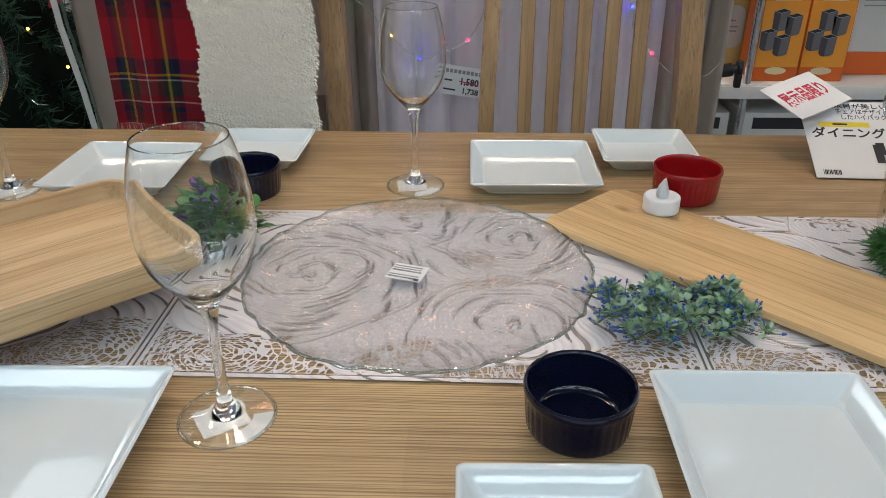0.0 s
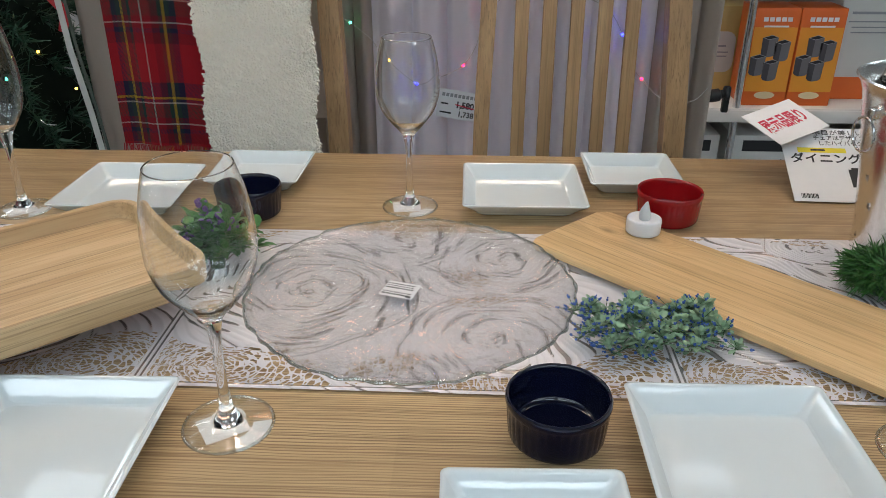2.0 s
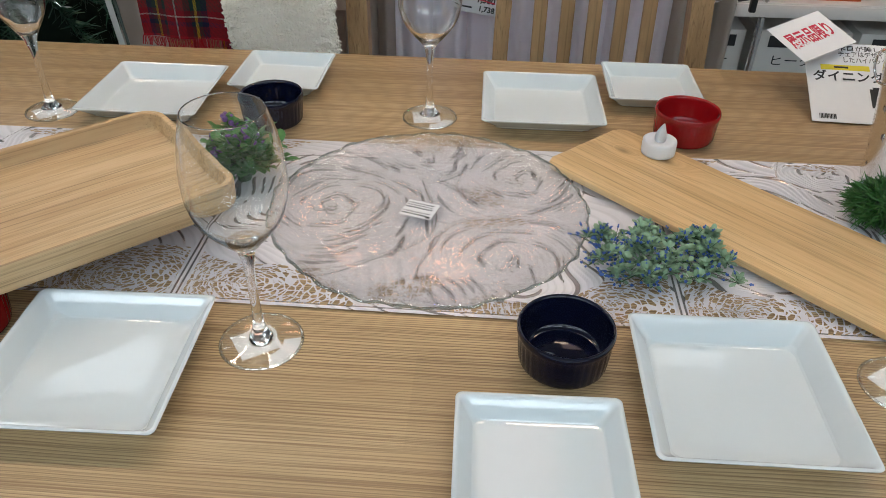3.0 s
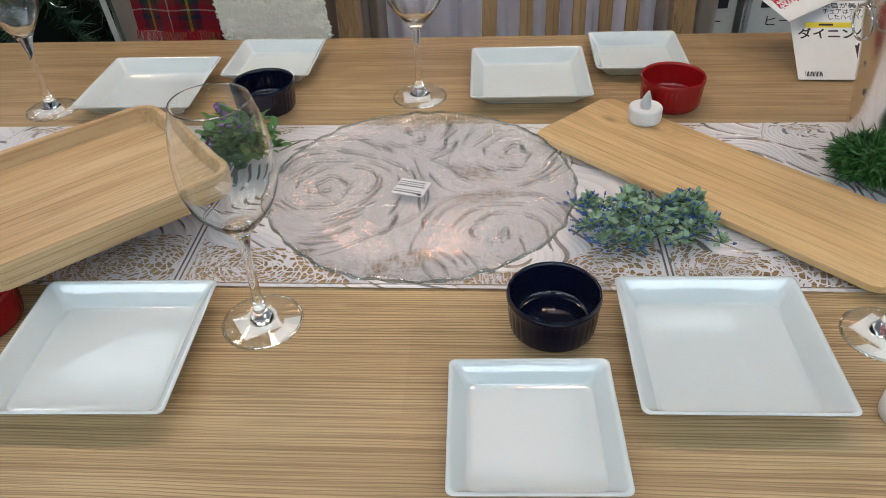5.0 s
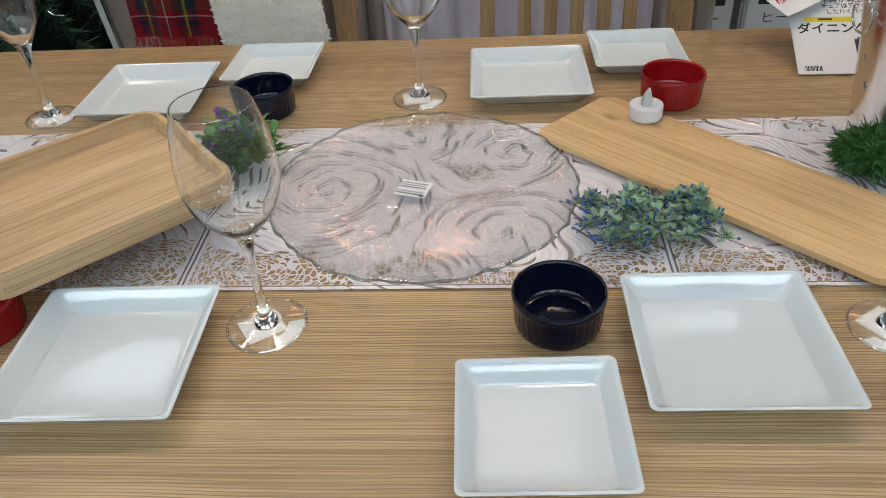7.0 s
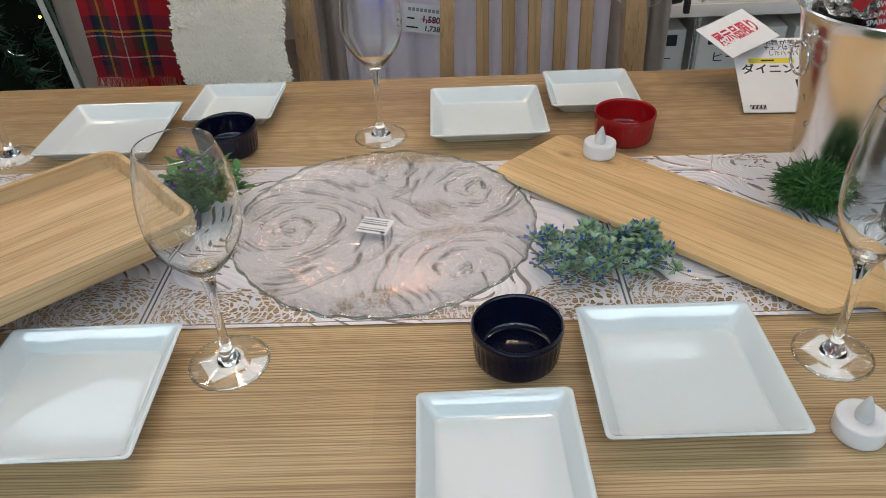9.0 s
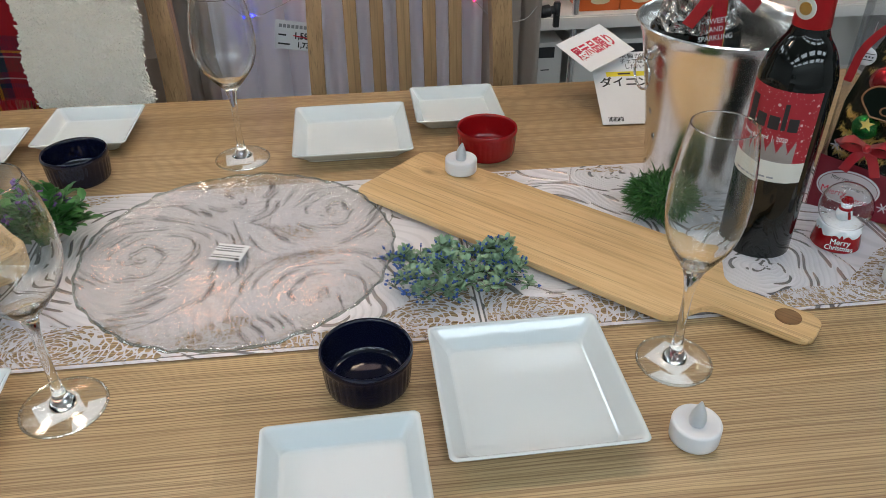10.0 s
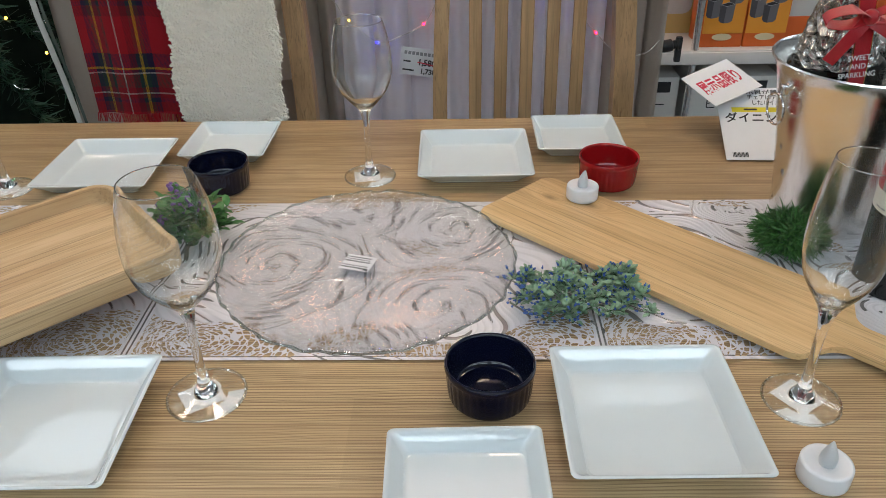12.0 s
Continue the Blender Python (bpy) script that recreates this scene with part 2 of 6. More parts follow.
def cloth(name, c1, c2, scale=900, rough=0.85, **kw):
    k = Nodes(name)
    v = k.coords()
    weave = k.noise(k.coords((1, 1, 0.15)), scale, 2)
    a = k.noise(v, 7, 4)
    k.bump(weave, 0.3, 0.0006)
    return k.set(color=k.mix(k.math("MULTIPLY_ADD", weave, 0.4, k.math("MULTIPLY", a, 0.6)), c1, c2), rough=rough, sheen=0.2, **kw)


M_SHEER = cloth("white_voile", (0.85, 0.83, 0.88), (0.92, 0.90, 0.94))


def let_through(mat, share, color):
    """Thin cloth: part of the light passes and spreads on the other side."""
    t = mat.node_tree
    tl, mx = t.nodes.new("ShaderNodeBsdfTranslucent"), t.nodes.new("ShaderNodeMixShader")
    tl.inputs[0].default_value = (*color, 1)
    mx.inputs[0].default_value = share
    t.links.new(t.nodes["Principled BSDF"].outputs[0], mx.inputs[1])
    t.links.new(tl.outputs[0], mx.inputs[2])
    t.links.new(mx.outputs[0], t.nodes["Material Output"].inputs["Surface"])


let_through(M_SHEER, 0.42, (0.92, 0.90, 0.95))
M_BEIGE = cloth("beige_curtain_cloth", (0.46, 0.40, 0.345), (0.58, 0.52, 0.46))
M_TRIM = cloth("grey_green_piping", (0.05, 0.065, 0.055), (0.09, 0.11, 0.09))
M_PALE_TRIM = cloth("pale_piping", (0.50, 0.49, 0.46), (0.60, 0.59, 0.55))
M_FLEECE = cloth("cream_fleece", (0.87, 0.79, 0.68), (0.94, 0.875, 0.775), 300, 0.95)


def tartan():
    """Red tartan: bands and thin lines across both threads."""
    k = Nodes("red_tartan_wool")
    sep = k.n("SeparateXYZ")
    k.link(k.tc.outputs["UV"], sep.inputs[0])
    red, navy, green, white, gold = (0.52, 0.008, 0.020), (0.010, 0.012, 0.055), (0.008, 0.045, 0.04), (0.62, 0.58, 0.52), (0.62, 0.40, 0.02)
    maroon = (0.20, 0.006, 0.016)
    stops = [(0.0, red), (0.19, navy), (0.245, green), (0.290, gold), (0.318, maroon), (0.37, green), (0.40, red), (0.47, red), (0.497, white), (0.514, red),
             (0.59, maroon), (0.63, maroon), (0.66, green), (0.692, gold), (0.720, green), (0.76, navy), (0.82, red)]
    weft = [(0.0, maroon), (0.10, navy), (0.145, maroon), (0.19, white), (0.205, maroon), (0.26, green), (0.36, green), (0.405, white), (0.42, navy), (0.45, gold), (0.475, navy), (0.56, navy), (0.62, red)]
    bands = []
    for axis, off, threads in ((0, 0.411, stops), (1, -0.026, weft)):
        f = k.math("FRACT", k.math("MULTIPLY_ADD", sep.outputs[axis], 1 / 0.16, off + 8.0))
        bands.append(k.ramp(f, threads, True))
    # twill: the two threads take turns along slanting lines
    tw = k.math("FRACT", k.math("MULTIPLY", k.math("ADD", sep.outputs[0], sep.outputs[1]), 420.0))
    c = k.mix(k.math("GREATER_THAN", tw, 0.5), bands[0], bands[1])
    v = k.coords()
    k.bump(k.noise(v, 900, 2), 0.4, 0.0008)
    c = k.mix(k.math("MULTIPLY", k.noise(v, 60, 4), 0.14), c, (0.16, 0.004, 0.01))
    return k.set(color=c, rough=0.9, sheen=0.25)


M_TARTAN = tartan()


def runner_material():
    """White vinyl lace: petals with silver strokes, and pierced net where lace is 1."""
    k = Nodes("white_lace_vinyl")
    lace, vein, polar = k.attr("lace"), k.attr("vein"), k.attr("polar")
    vo = k.n("TexVoronoi", feature="DISTANCE_TO_EDGE")
    k.link(polar.outputs["Vector"], vo.inputs["Vector"])
    vo.inputs["Scale"].default_value = 1.0
    vo.inputs["Randomness"].default_value = 0.68
    hole = k.math("MULTIPLY", k.math("GREATER_THAN", vo.outputs["Distance"], 0.105), k.math("GREATER_THAN", lace.outputs["Fac"], 0.5))
    v = k.coords()
    soft = k.noise(v, 14, 4)
    fine = k.noise(v, 700, 2)
    white = k.mix(soft, (0.62, 0.60, 0.63), (0.73, 0.71, 0.74))
    silver = k.mix(fine, (0.34, 0.32, 0.32), (0.52, 0.50, 0.50))
    silver = k.mix(k.ramp(k.noise(v, 17, 3, 0.5, 1.0), [(0.56, 0.0), (0.64, 1.0)]), silver, (0.60, 0.475, 0.43))
    swirl = k.attr("emboss")
    white = k.mix(k.ramp(swirl.outputs["Fac"], [(0.62, 0.0), (0.95, 0.42)]), white, (0.47, 0.46, 0.48))
    vv = k.ramp(vein.outputs["Fac"], [(0.15, 0.0), (0.5, 1.0)])
    c = k.mix(vv, white, silver)
    k.set(color=c, rough=k.math("MULTIPLY_ADD", vv, -0.14, 0.38), metal=k.math("MULTIPLY", vv, 0.6))
    k.bump(k.math("ADD", k.math("ADD", vein.outputs["Fac"], k.math("MULTIPLY", swirl.outputs["Fac"], 0.9)), k.math("MULTIPLY", fine, 0.25)), 0.6, 0.0010)
    tr, mx = k.n("BsdfTransparent"), k.n("MixShader")
    k.link(hole, mx.inputs[0])
    k.link(k.bsdf.outputs[0], mx.inputs[1])
    k.link(tr.outputs[0], mx.inputs[2])
    k.link(mx.outputs[0], k.out.inputs["Surface"])
    return k.mat


M_RUNNER = runner_material()
M_WALL = speckled("painted_shop_wall", (0.36, 0.36, 0.355), (0.43, 0.43, 0.42), 3, 0.8, 0.1)
M_CEILING = speckled("ceiling_board", (0.55, 0.555, 0.56), (0.62, 0.625, 0.63), 20, 0.9, 0.2)
M_FLOOR = speckled("grey_vinyl_floor", (0.20, 0.20, 0.20), (0.26, 0.26, 0.255), 6, 0.4, 0.05)
M_SHELF = plain("white_shelf_steel", (0.66, 0.64, 0.62), 0.4)
M_ORANGE = speckled("orange_carton", (0.62, 0.10, 0.015), (0.70, 0.15, 0.02), 12, 0.4, 0.05)
M_AMBER = speckled("amber_carton_print", (0.68, 0.22, 0.02), (0.76, 0.34, 0.035), 9, 0.4, 0.05)
M_CUP = plain("grey_printed_cup", (0.055, 0.052, 0.062), 0.5)
M_CUP_LIGHT = plain("grey_printed_cup_side", (0.13, 0.125, 0.14), 0.5)
M_CREAM = plain("cream_carton_print", (0.70, 0.58, 0.36), 0.5)
M_CARTON = speckled("white_carton", (0.58, 0.56, 0.53), (0.67, 0.65, 0.61), 10, 0.5, 0.05)
M_YELLOW_CARTON = speckled("yellow_carton", (0.60, 0.42, 0.13), (0.68, 0.50, 0.2), 10, 0.5, 0.05)
M_BLACK = plain("black_plastic", (0.015, 0.015, 0.017), 0.45)
M_CABLE = plain("clear_wire", (0.62, 0.60, 0.58), 0.4)


def lamp_mat(name, color, strength):
    k = Nodes(name)
    return k.set(color=color, glow=strength, glow_color=color)


M_TUBE = lamp_mat("lamp_panel", (0.775, 0.91, 1.0), LAMP)
M_DIM = lamp_mat("dim_lamp_panel", (0.80, 0.91, 1.0), 2.3)
M_MID = lamp_mat("warm_white_lamp_panel", (0.80, 0.93, 1.0), 2.0)
M_PINK = lamp_mat("rosy_lamp_panel", (1.0, 0.74, 0.70), 1.4)
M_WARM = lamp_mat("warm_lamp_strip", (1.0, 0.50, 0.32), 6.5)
# glow of the unseen warm lamps added for the far table
M_SPOT = lamp_mat("added_warm_lamp_panel", (1.0, 0.77, 0.57), 31.0)
M_LEDS = {"blue": lamp_mat("blue_led", (0.003, 0.004, 1.0), 90), "red": lamp_mat("red_led", (1.0, 0.006, 0.03), 22),
          "amber": lamp_mat("amber_led", (1.0, 0.55, 0.05), 10), "green": lamp_mat("green_led", (0.05, 1.0, 0.4), 10)}


# ---------------------------------------------------------------- helpers for shapes
def thing(name, label, category, at=(0, 0, 0), rz=0.0, group="", kind=""):
    ob = new(name)
    ob.empty_display_size = 0.02
    ob.matrix_basis = pose(*at, 0, 0, rz)
    return tagged(ob, label, category, group, kind)


def mesh_of(name, bm, mat, smooth=True, angle=40):
    me = bpy.data.meshes.new(name)
    bm.normal_update()
    if smooth:
        for f in bm.faces:
            f.smooth = True
        for e in bm.edges:
            if len(e.link_faces) == 2 and e.calc_face_angle(0) > radians(angle):
                e.smooth = False
    bm.to_mesh(me)
    bm.free()
    for m in (mat if isinstance(mat, (list, tuple)) else [mat]):
        me.materials.append(m)
    return me


def part(name, bm, mat, parent=None, label="", m=None, smooth=True, angle=40):
    me = mesh_of(name, bm, mat, smooth, angle) if isinstance(bm, bmesh.types.BMesh) else bm
    ob = new(name, me)
    ob.parent = parent
    if m is not None:
        ob.matrix_basis = m
    if label:
        tagged(ob, label)
    return ob


def box(sx, sy, sz, at=(0, 0, 0), bevel=0.002, seg=2, bm=None, m=None):
    """A bevelled box standing on at (its bottom's centre)."""
    one = bmesh.new()
    bmesh.ops.create_cube(one, size=1.0)
    bmesh.ops.scale(one, vec=(sx, sy, sz), verts=one.verts)
    if bevel:
        bmesh.ops.bevel(one, geom=one.edges[:], offset=min(bevel, 0.45 * min(sx, sy, sz)), segments=seg, profile=0.6, affect="EDGES")
    bmesh.ops.translate(one, vec=(at[0], at[1], at[2] + sz / 2), verts=one.verts)
    if m is not None:
        bmesh.ops.transform(one, matrix=m, verts=one.verts)
    if bm is None:
        return one
    join(bm, one)
    return bm


def join(bm, other):
    me = bpy.data.meshes.new("tmp")
    other.to_mesh(me)
    other.free()
    bm.from_mesh(me)
    bpy.data.meshes.remove(me)
    return bm


def lathe(profile, seg=64, ripple=None):
    """A turned body from (radius, height) pairs; ripple(angle, i) scales the radius."""
    bm = bmesh.new()
    rings = []
    for i, (r, z) in enumerate(profile):
        if r < 1e-6:
            rings.append([bm.verts.new((0, 0, z))])
        else:
            ring = []
            for j in range(seg):
                a = 2 * math.pi * j / seg
                q = r * (ripple(a, i) if ripple else 1)
                ring.append(bm.verts.new((q * math.cos(a), q * math.sin(a), z)))
            rings.append(ring)
    for a, b in zip(rings, rings[1:]):
        for j in range(seg):
            k = (j + 1) % seg
            if len(a) == 1 and len(b) == 1:
                continue
            if len(a) == 1:
                bm.faces.new((a[0], b[j], b[k]))
            elif len(b) == 1:
                bm.faces.new((a[j], b[0], a[k]))
            else:
                bm.faces.new((a[j], b[j], b[k], a[k]))
    bmesh.ops.recalc_face_normals(bm, faces=bm.faces)
    return bm


def spline(points, n=8):
    """Points of a smooth curve through the given ones."""
    p = [np.array(q, float) for q in points]
    p = [2 * p[0] - p[1]] + p + [2 * p[-1] - p[-2]]
    out = []
    for i in range(1, len(p) - 2):
        for j in range(n):
            t = j / n
            out.append(tuple(0.5 * (2 * p[i] + (p[i + 1] - p[i - 1]) * t + (2 * p[i - 1] - 5 * p[i] + 4 * p[i + 1] - p[i + 2]) * t * t
                                    + (3 * p[i] - p[i - 1] - 3 * p[i + 1] + p[i + 2]) * t ** 3)))
    out.append(tuple(p[-2]))
    return out


def tube(points, r, seg=6, bm=None):
    """A round wire along points; r is a number or one radius a point."""
    bm = bm or bmesh.new()
    pts = [Vector(p) for p in points]
    rings = []
    for i, p in enumerate(pts):
        d = (pts[min(i + 1, len(pts) - 1)] - pts[max(i - 1, 0)]).normalized()
        side = d.cross(Vector((0.13, 0.31, 1))).normalized()
        up = d.cross(side)
        q = r[i] if hasattr(r, "__len__") else r
        rings.append([bm.verts.new(p + q * (math.cos(2 * math.pi * j / seg) * side + math.sin(2 * math.pi * j / seg) * up)) for j in range(seg)])
    for a, b in zip(rings, rings[1:]):
        for j in range(seg):
            bm.faces.new((a[j], a[(j + 1) % seg], b[(j + 1) % seg], b[j]))
    bm.faces.new(rings[0][::-1])
    bm.faces.new(rings[-1])
    return bm


def prism(outline, z0, z1, bevel=0.0, seg=2):
    """A plate with the given outline (counter-clockwise)."""
    bm = bmesh.new()
    low = [bm.verts.new((x, y, z0)) for x, y in outline]
    high = [bm.verts.new((x, y, z1)) for x, y in outline]
    bm.faces.new(low[::-1])
    top = bm.faces.new(high)
    n = len(outline)
    for i in range(n):
        bm.faces.new((low[i], low[(i + 1) % n], high[(i + 1) % n], high[i]))
    if bevel:
        edges = [e for e in bm.edges if abs(e.verts[0].co.z - e.verts[1].co.z) < 1e-7]
        bmesh.ops.bevel(bm, geom=edges, offset=bevel, segments=seg, profile=0.5, affect="EDGES")
    return bm


def rounded(w, h, r, n=6):
    out = []
    for cx, cy, a0 in ((w / 2 - r, h / 2 - r, 0), (-w / 2 + r, h / 2 - r, 90), (-w / 2 + r, -h / 2 + r, 180), (w / 2 - r, -h / 2 + r, 270)):
        for i in range(n + 1):
            a = radians(a0 + 90 * i / n)
            out.append((cx + r * math.cos(a), cy + r * math.sin(a)))
    return out


def letters(text, size, mat, parent, m, name="lettering", label="", depth=0.0002, width=None, bold=0.0):
    """Raised writing as a mesh: x along the line, y up the page; width squeezes the line to a length."""
    cu = bpy.data.curves.new(name, "FONT")
    cu.body, cu.size, cu.align_x, cu.align_y, cu.extrude, cu.resolution_u, cu.offset = text, size, "CENTER", "CENTER", depth, 3, bold
    ob = bpy.data.objects.new(name, cu)
    scene.collection.objects.link(ob)
    bpy.context.view_layer.update()
    me = bpy.data.meshes.new_from_object(ob.evaluated_get(bpy.context.evaluated_depsgraph_get()))
    bpy.data.objects.remove(ob)
    me.materials.clear()
    me.materials.append(mat)
    if width and len(me.vertices):
        xs = [v.co.x for v in me.vertices]
        k = width / max(1e-6, max(xs) - min(xs))
        for v in me.vertices:
            v.co.x *= k
    out = new(name, me)
    out.parent, out.matrix_basis = parent, m
    return tagged(out, label) if label else out


def bars(rows, mat, parent, m, name="printed_block", depth=0.0003):
    """Plain printed bars: (x, y, width, height) rows on a page."""
    bm = bmesh.new()
    for x, y, w, h in rows:
        box(w, h, depth, (x, y, 0), 0, 1, bm)
    return part(name, bm, mat, parent, m=m, smooth=False)


# ---------------------------------------------------------------- the shop
def room():
    for name, sx, sy, sz, at, mat, label in (
            ("floor", 9, 9, 0.1, (0, 0.5, -0.1), M_FLOOR, "grey vinyl shop floor"),
            ("ceiling", 9, 9, 0.1, (0, 0.5, 2.9), M_CEILING, "pale ceiling boards above the shop"),
            ("wall_north", 9, 0.12, 2.9, (0, 3.2, 0), M_WALL, "painted wall behind the shelves"),
            ("wall_south", 9, 0.12, 2.9, (0, -3.9, 0), M_WALL, "painted wall behind the camera"),
            ("wall_east", 0.12, 9, 2.9, (4.4, 0.5, 0), M_WALL, "painted side wall"),
            ("wall_west", 0.12, 9, 2.9, (-4.4, 0.5, 0), M_WALL, "painted side wall")):
        part(name, box(sx, sy, sz, at, 0), mat, None, smooth=False)
        tagged(bpy.data.objects[name], label, name.split("_")[0], kind="structure")


def ceiling_light(at, size=(0.58, 0.42), glow=None, label="white panel light fixed to the ceiling"):
    t = thing("ceiling_light", label, "light", at, 0, "shop ceiling lights")
    part("housing", box(size[0] + 0.06, size[1] + 0.06, 0.05, (0, 0, -0.05), 0.01), M_SHELF, t)
    part("diffuser", box(size[0], size[1], 0.012, (0, 0, -0.062), 0.004), glow or M_TUBE, t, "glowing diffuser")
    return t


room()
first = ceiling_light((-3.2, -3.4, 2.9), (0.90, 0.55))
for lx in (-3.2, -1.9, -0.6, 0.7, 2.0, 3.3):
    for ly in (-3.4, -2.1):
        if (lx, ly) != (-3.2, -3.4):
            copy_thing(first, pose(lx, ly, 2.9))
for lx, ly in ((-3.2, -0.6), (3.3, -0.6), (-2.9, 0.55), (-1.6, 0.55), (-0.3, 0.55), (1.0, 0.55), (2.3, 0.55)):
    if (lx, ly) == (-3.2, -0.6):
        second = ceiling_light((lx, ly, 2.9), glow=M_MID)
    else:
        copy_thing(second, pose(lx, ly, 2.9))
ceiling_light((-1.68, 1.82, 2.9), (0.48, 0.34), M_DIM, "dim white panel light fixed to the ceiling")
ceiling_light((0.97, 2.09, 2.9), (0.54, 0.11), M_DIM, "dim white strip light fixed to the ceiling")
ceiling_light((0.10, 1.40, 2.9), (0.62, 0.40), M_PINK, "faint rosy panel light fixed to the ceiling")
for lx, ly in ((-3.1, 1.9), (-2.7, 2.8), (3.0, 1.9)):
    copy_thing(first, pose(lx, ly, 2.9))
# unseen warm lamps on rods, added to brighten the far side of the table
for lx in (-1.2, -0.45, 0.3, 1.05):
    spot = ceiling_light((lx, 0.70, 2.56), (0.26, 0.20), M_SPOT, "small warm lamp added out of view above the chairs")
    part("hanging_rod", tube([(0, 0, -0.005), (0, 0, 0.34)], 0.006, 10), M_CHROME, spot)
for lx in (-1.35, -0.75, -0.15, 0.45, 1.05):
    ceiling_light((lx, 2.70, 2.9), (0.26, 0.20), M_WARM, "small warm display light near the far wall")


# ---------------------------------------------------------------- the dining table
def dining_table():
    t = thing("dining_table", "light ash dining table with straight visible grain", "table", (0, 0, 0), -0.5)
    y0, y1, x0, x1 = -0.47, 0.437, -1.0, 0.92
    part("tabletop", box(x1 - x0, y1 - y0, 0.035, ((x0 + x1) / 2, (y0 + y1) / 2, T - 0.035), 0.004, 3), M_TABLE, t)
    for y in (y0 + 0.07, y1 - 0.07):
        part("apron", box(x1 - x0 - 0.2, 0.022, 0.07, ((x0 + x1) / 2, y, T - 0.105), 0.002), M_TABLE_EDGE, t)
    leg = None
    for x in (x0 + 0.07, x1 - 0.07):
        for y in (y0 + 0.07, y1 - 0.07):
            if leg is None:
                leg = part("leg", box(0.06, 0.06, T - 0.035, (0, 0, 0), 0.006), M_CHAIR, t, m=pose(x, y, 0))
            else:
                part("leg", leg.data, None, t, m=pose(x, y, 0))


dining_table()


# ---------------------------------------------------------------- lace runner
ROSES = [(-0.115, 0.015, 0.10), (0.075, -0.075, 0.075), (0.085, 0.085, 0.06), (-0.02, 0.13, 0.05)]   # x, y, reach inside one repeat
REPEAT, SEAM = 0.45, 0.224


def table_runner():
    nx, ny = 1010, 190
    xs, ys = np.linspace(-0.95, 0.684, nx), np.linspace(-0.1465, 0.158, ny)
    X, Y = np.meshgrid(xs, ys)
    U = (X + SEAM) % REPEAT - SEAM                       # across one repeat, seams at its two ends
    rs = np.random.RandomState(5)
    ph = rs.rand(8) * 6.28
    wob = 0.006 * (np.sin(31 * X + ph[0]) + np.sin(27 * Y + 19 * X + ph[1]) + np.sin(53 * Y - 23 * X + ph[2]))
    best = np.full(X.shape, 9.0)
    R, A = np.zeros_like(X), np.zeros_like(X)
    for cx, cy, reach in ROSES:
        for dx in (-REPEAT, 0, REPEAT):
            u, v = U - cx - dx, Y - cy
            r = np.hypot(u, v)
            near = r / reach < best
            best = np.where(near, r / reach, best)
            R, A = np.where(near, r, R), np.where(near, np.arctan2(v, u), A)
    # petal strokes: broken arcs that wind round each rose
    turn = (R + wob) / 0.0118 - A / 6.2832 + 0.28 * np.sin(3 * A + 60 * R) + 0.16 * np.sin(5 * A - 90 * R)
    f = turn % 1.0
    ring_no = np.floor(turn)
    arcs = np.maximum(2, np.round(np.abs(ring_no) * 0.85))
    along = arcs * A + 2.4 * ring_no + ph[3] + 0.8 * np.sin(2 * A + ring_no)
    broken = np.clip(1.25 * np.sin(along) + 0.25, 0, 1)
    stroke = np.clip(1 - np.abs(f - 0.5 - 0.26 * np.cos(along)) / (0.02 + 0.25 * broken), 0, 1)          # slanting strokes that taper to points
    vein = stroke * np.clip(broken * 2.5, 0, 1)
    # fine embossed lines between the strokes
    emboss = 0.5 + 0.5 * np.cos(6.2832 * (2.0 * turn + 0.25 * np.sin(4 * A) + 12 * wob))
    # long leaf strokes outside the roses
    leaf = np.clip(1 - np.abs(((X * 22 + Y * 30 + 60 * wob) % 1) - 0.5) / 0.10, 0, 1) * np.clip(np.sin(9 * X - 30 * Y + ph[4]) * 1.4, 0, 1)
    vein = np.where(best > 1.15, leaf, vein)
    emboss = np.where(best > 1.15, 0.5 + 0.5 * np.cos(6.2832 * (X * 44 + Y * 60 + 120 * wob)), emboss)
    vein = np.maximum(vein, np.clip(1 - np.abs(best + 0.06 * np.sin(5 * A) - 1.12) / 0.03, 0, 1) * 0.6)
    # pierced net: along the long edges beside the seams, and in small spandrels between roses
    s = np.minimum(np.abs(U + SEAM), np.abs(U - (REPEAT - SEAM)))          # distance from the nearest seam
    lo, hi = Y + 0.1465, 0.158 - Y
    reach_lo = 0.082 * np.clip(1 - s / 0.185, 0, 1) ** 0.8 + 0.012 * np.sin(40 * X)
    reach_hi = 0.040 * np.clip(1 - s / 0.10, 0, 1) + 0.006 * np.sin(50 * X)
    lace = ((lo < reach_lo) & (s > 0.006)) | ((hi < reach_hi) & (s > 0.006))
    for cx, cy, a, b, rot in ((0.06, 0.0, 0.035, 0.009, 0.2), (0.05, 0.045, 0.022, 0.012, -0.5), (-0.02, -0.115, 0.04, 0.014, 0.5), (-0.03, 0.15, 0.03, 0.010, -0.1)):
        u, v = U - cx, Y - cy
        p, q = u * math.cos(rot) + v * math.sin(rot), -u * math.sin(rot) + v * math.cos(rot)
        lace |= (p / a) ** 2 + (q / b) ** 2 < 1
    edge = (lo < 0.0035) | (hi < 0.0035) | (X > 0.6805)
    lace &= ~edge
    vein = np.where(lace, 0.0, vein)
    emboss = np.where(lace | (s < 0.005), 0.0, emboss)
    vein = np.maximum(vein, np.where((s > 0.0015) & (s < 0.0035), 0.8, 0.0) + np.where((lo > 0.0040) & (lo < 0.0052), 0.7, 0))
    vein = np.where(s < 0.0015, 0.15, vein)
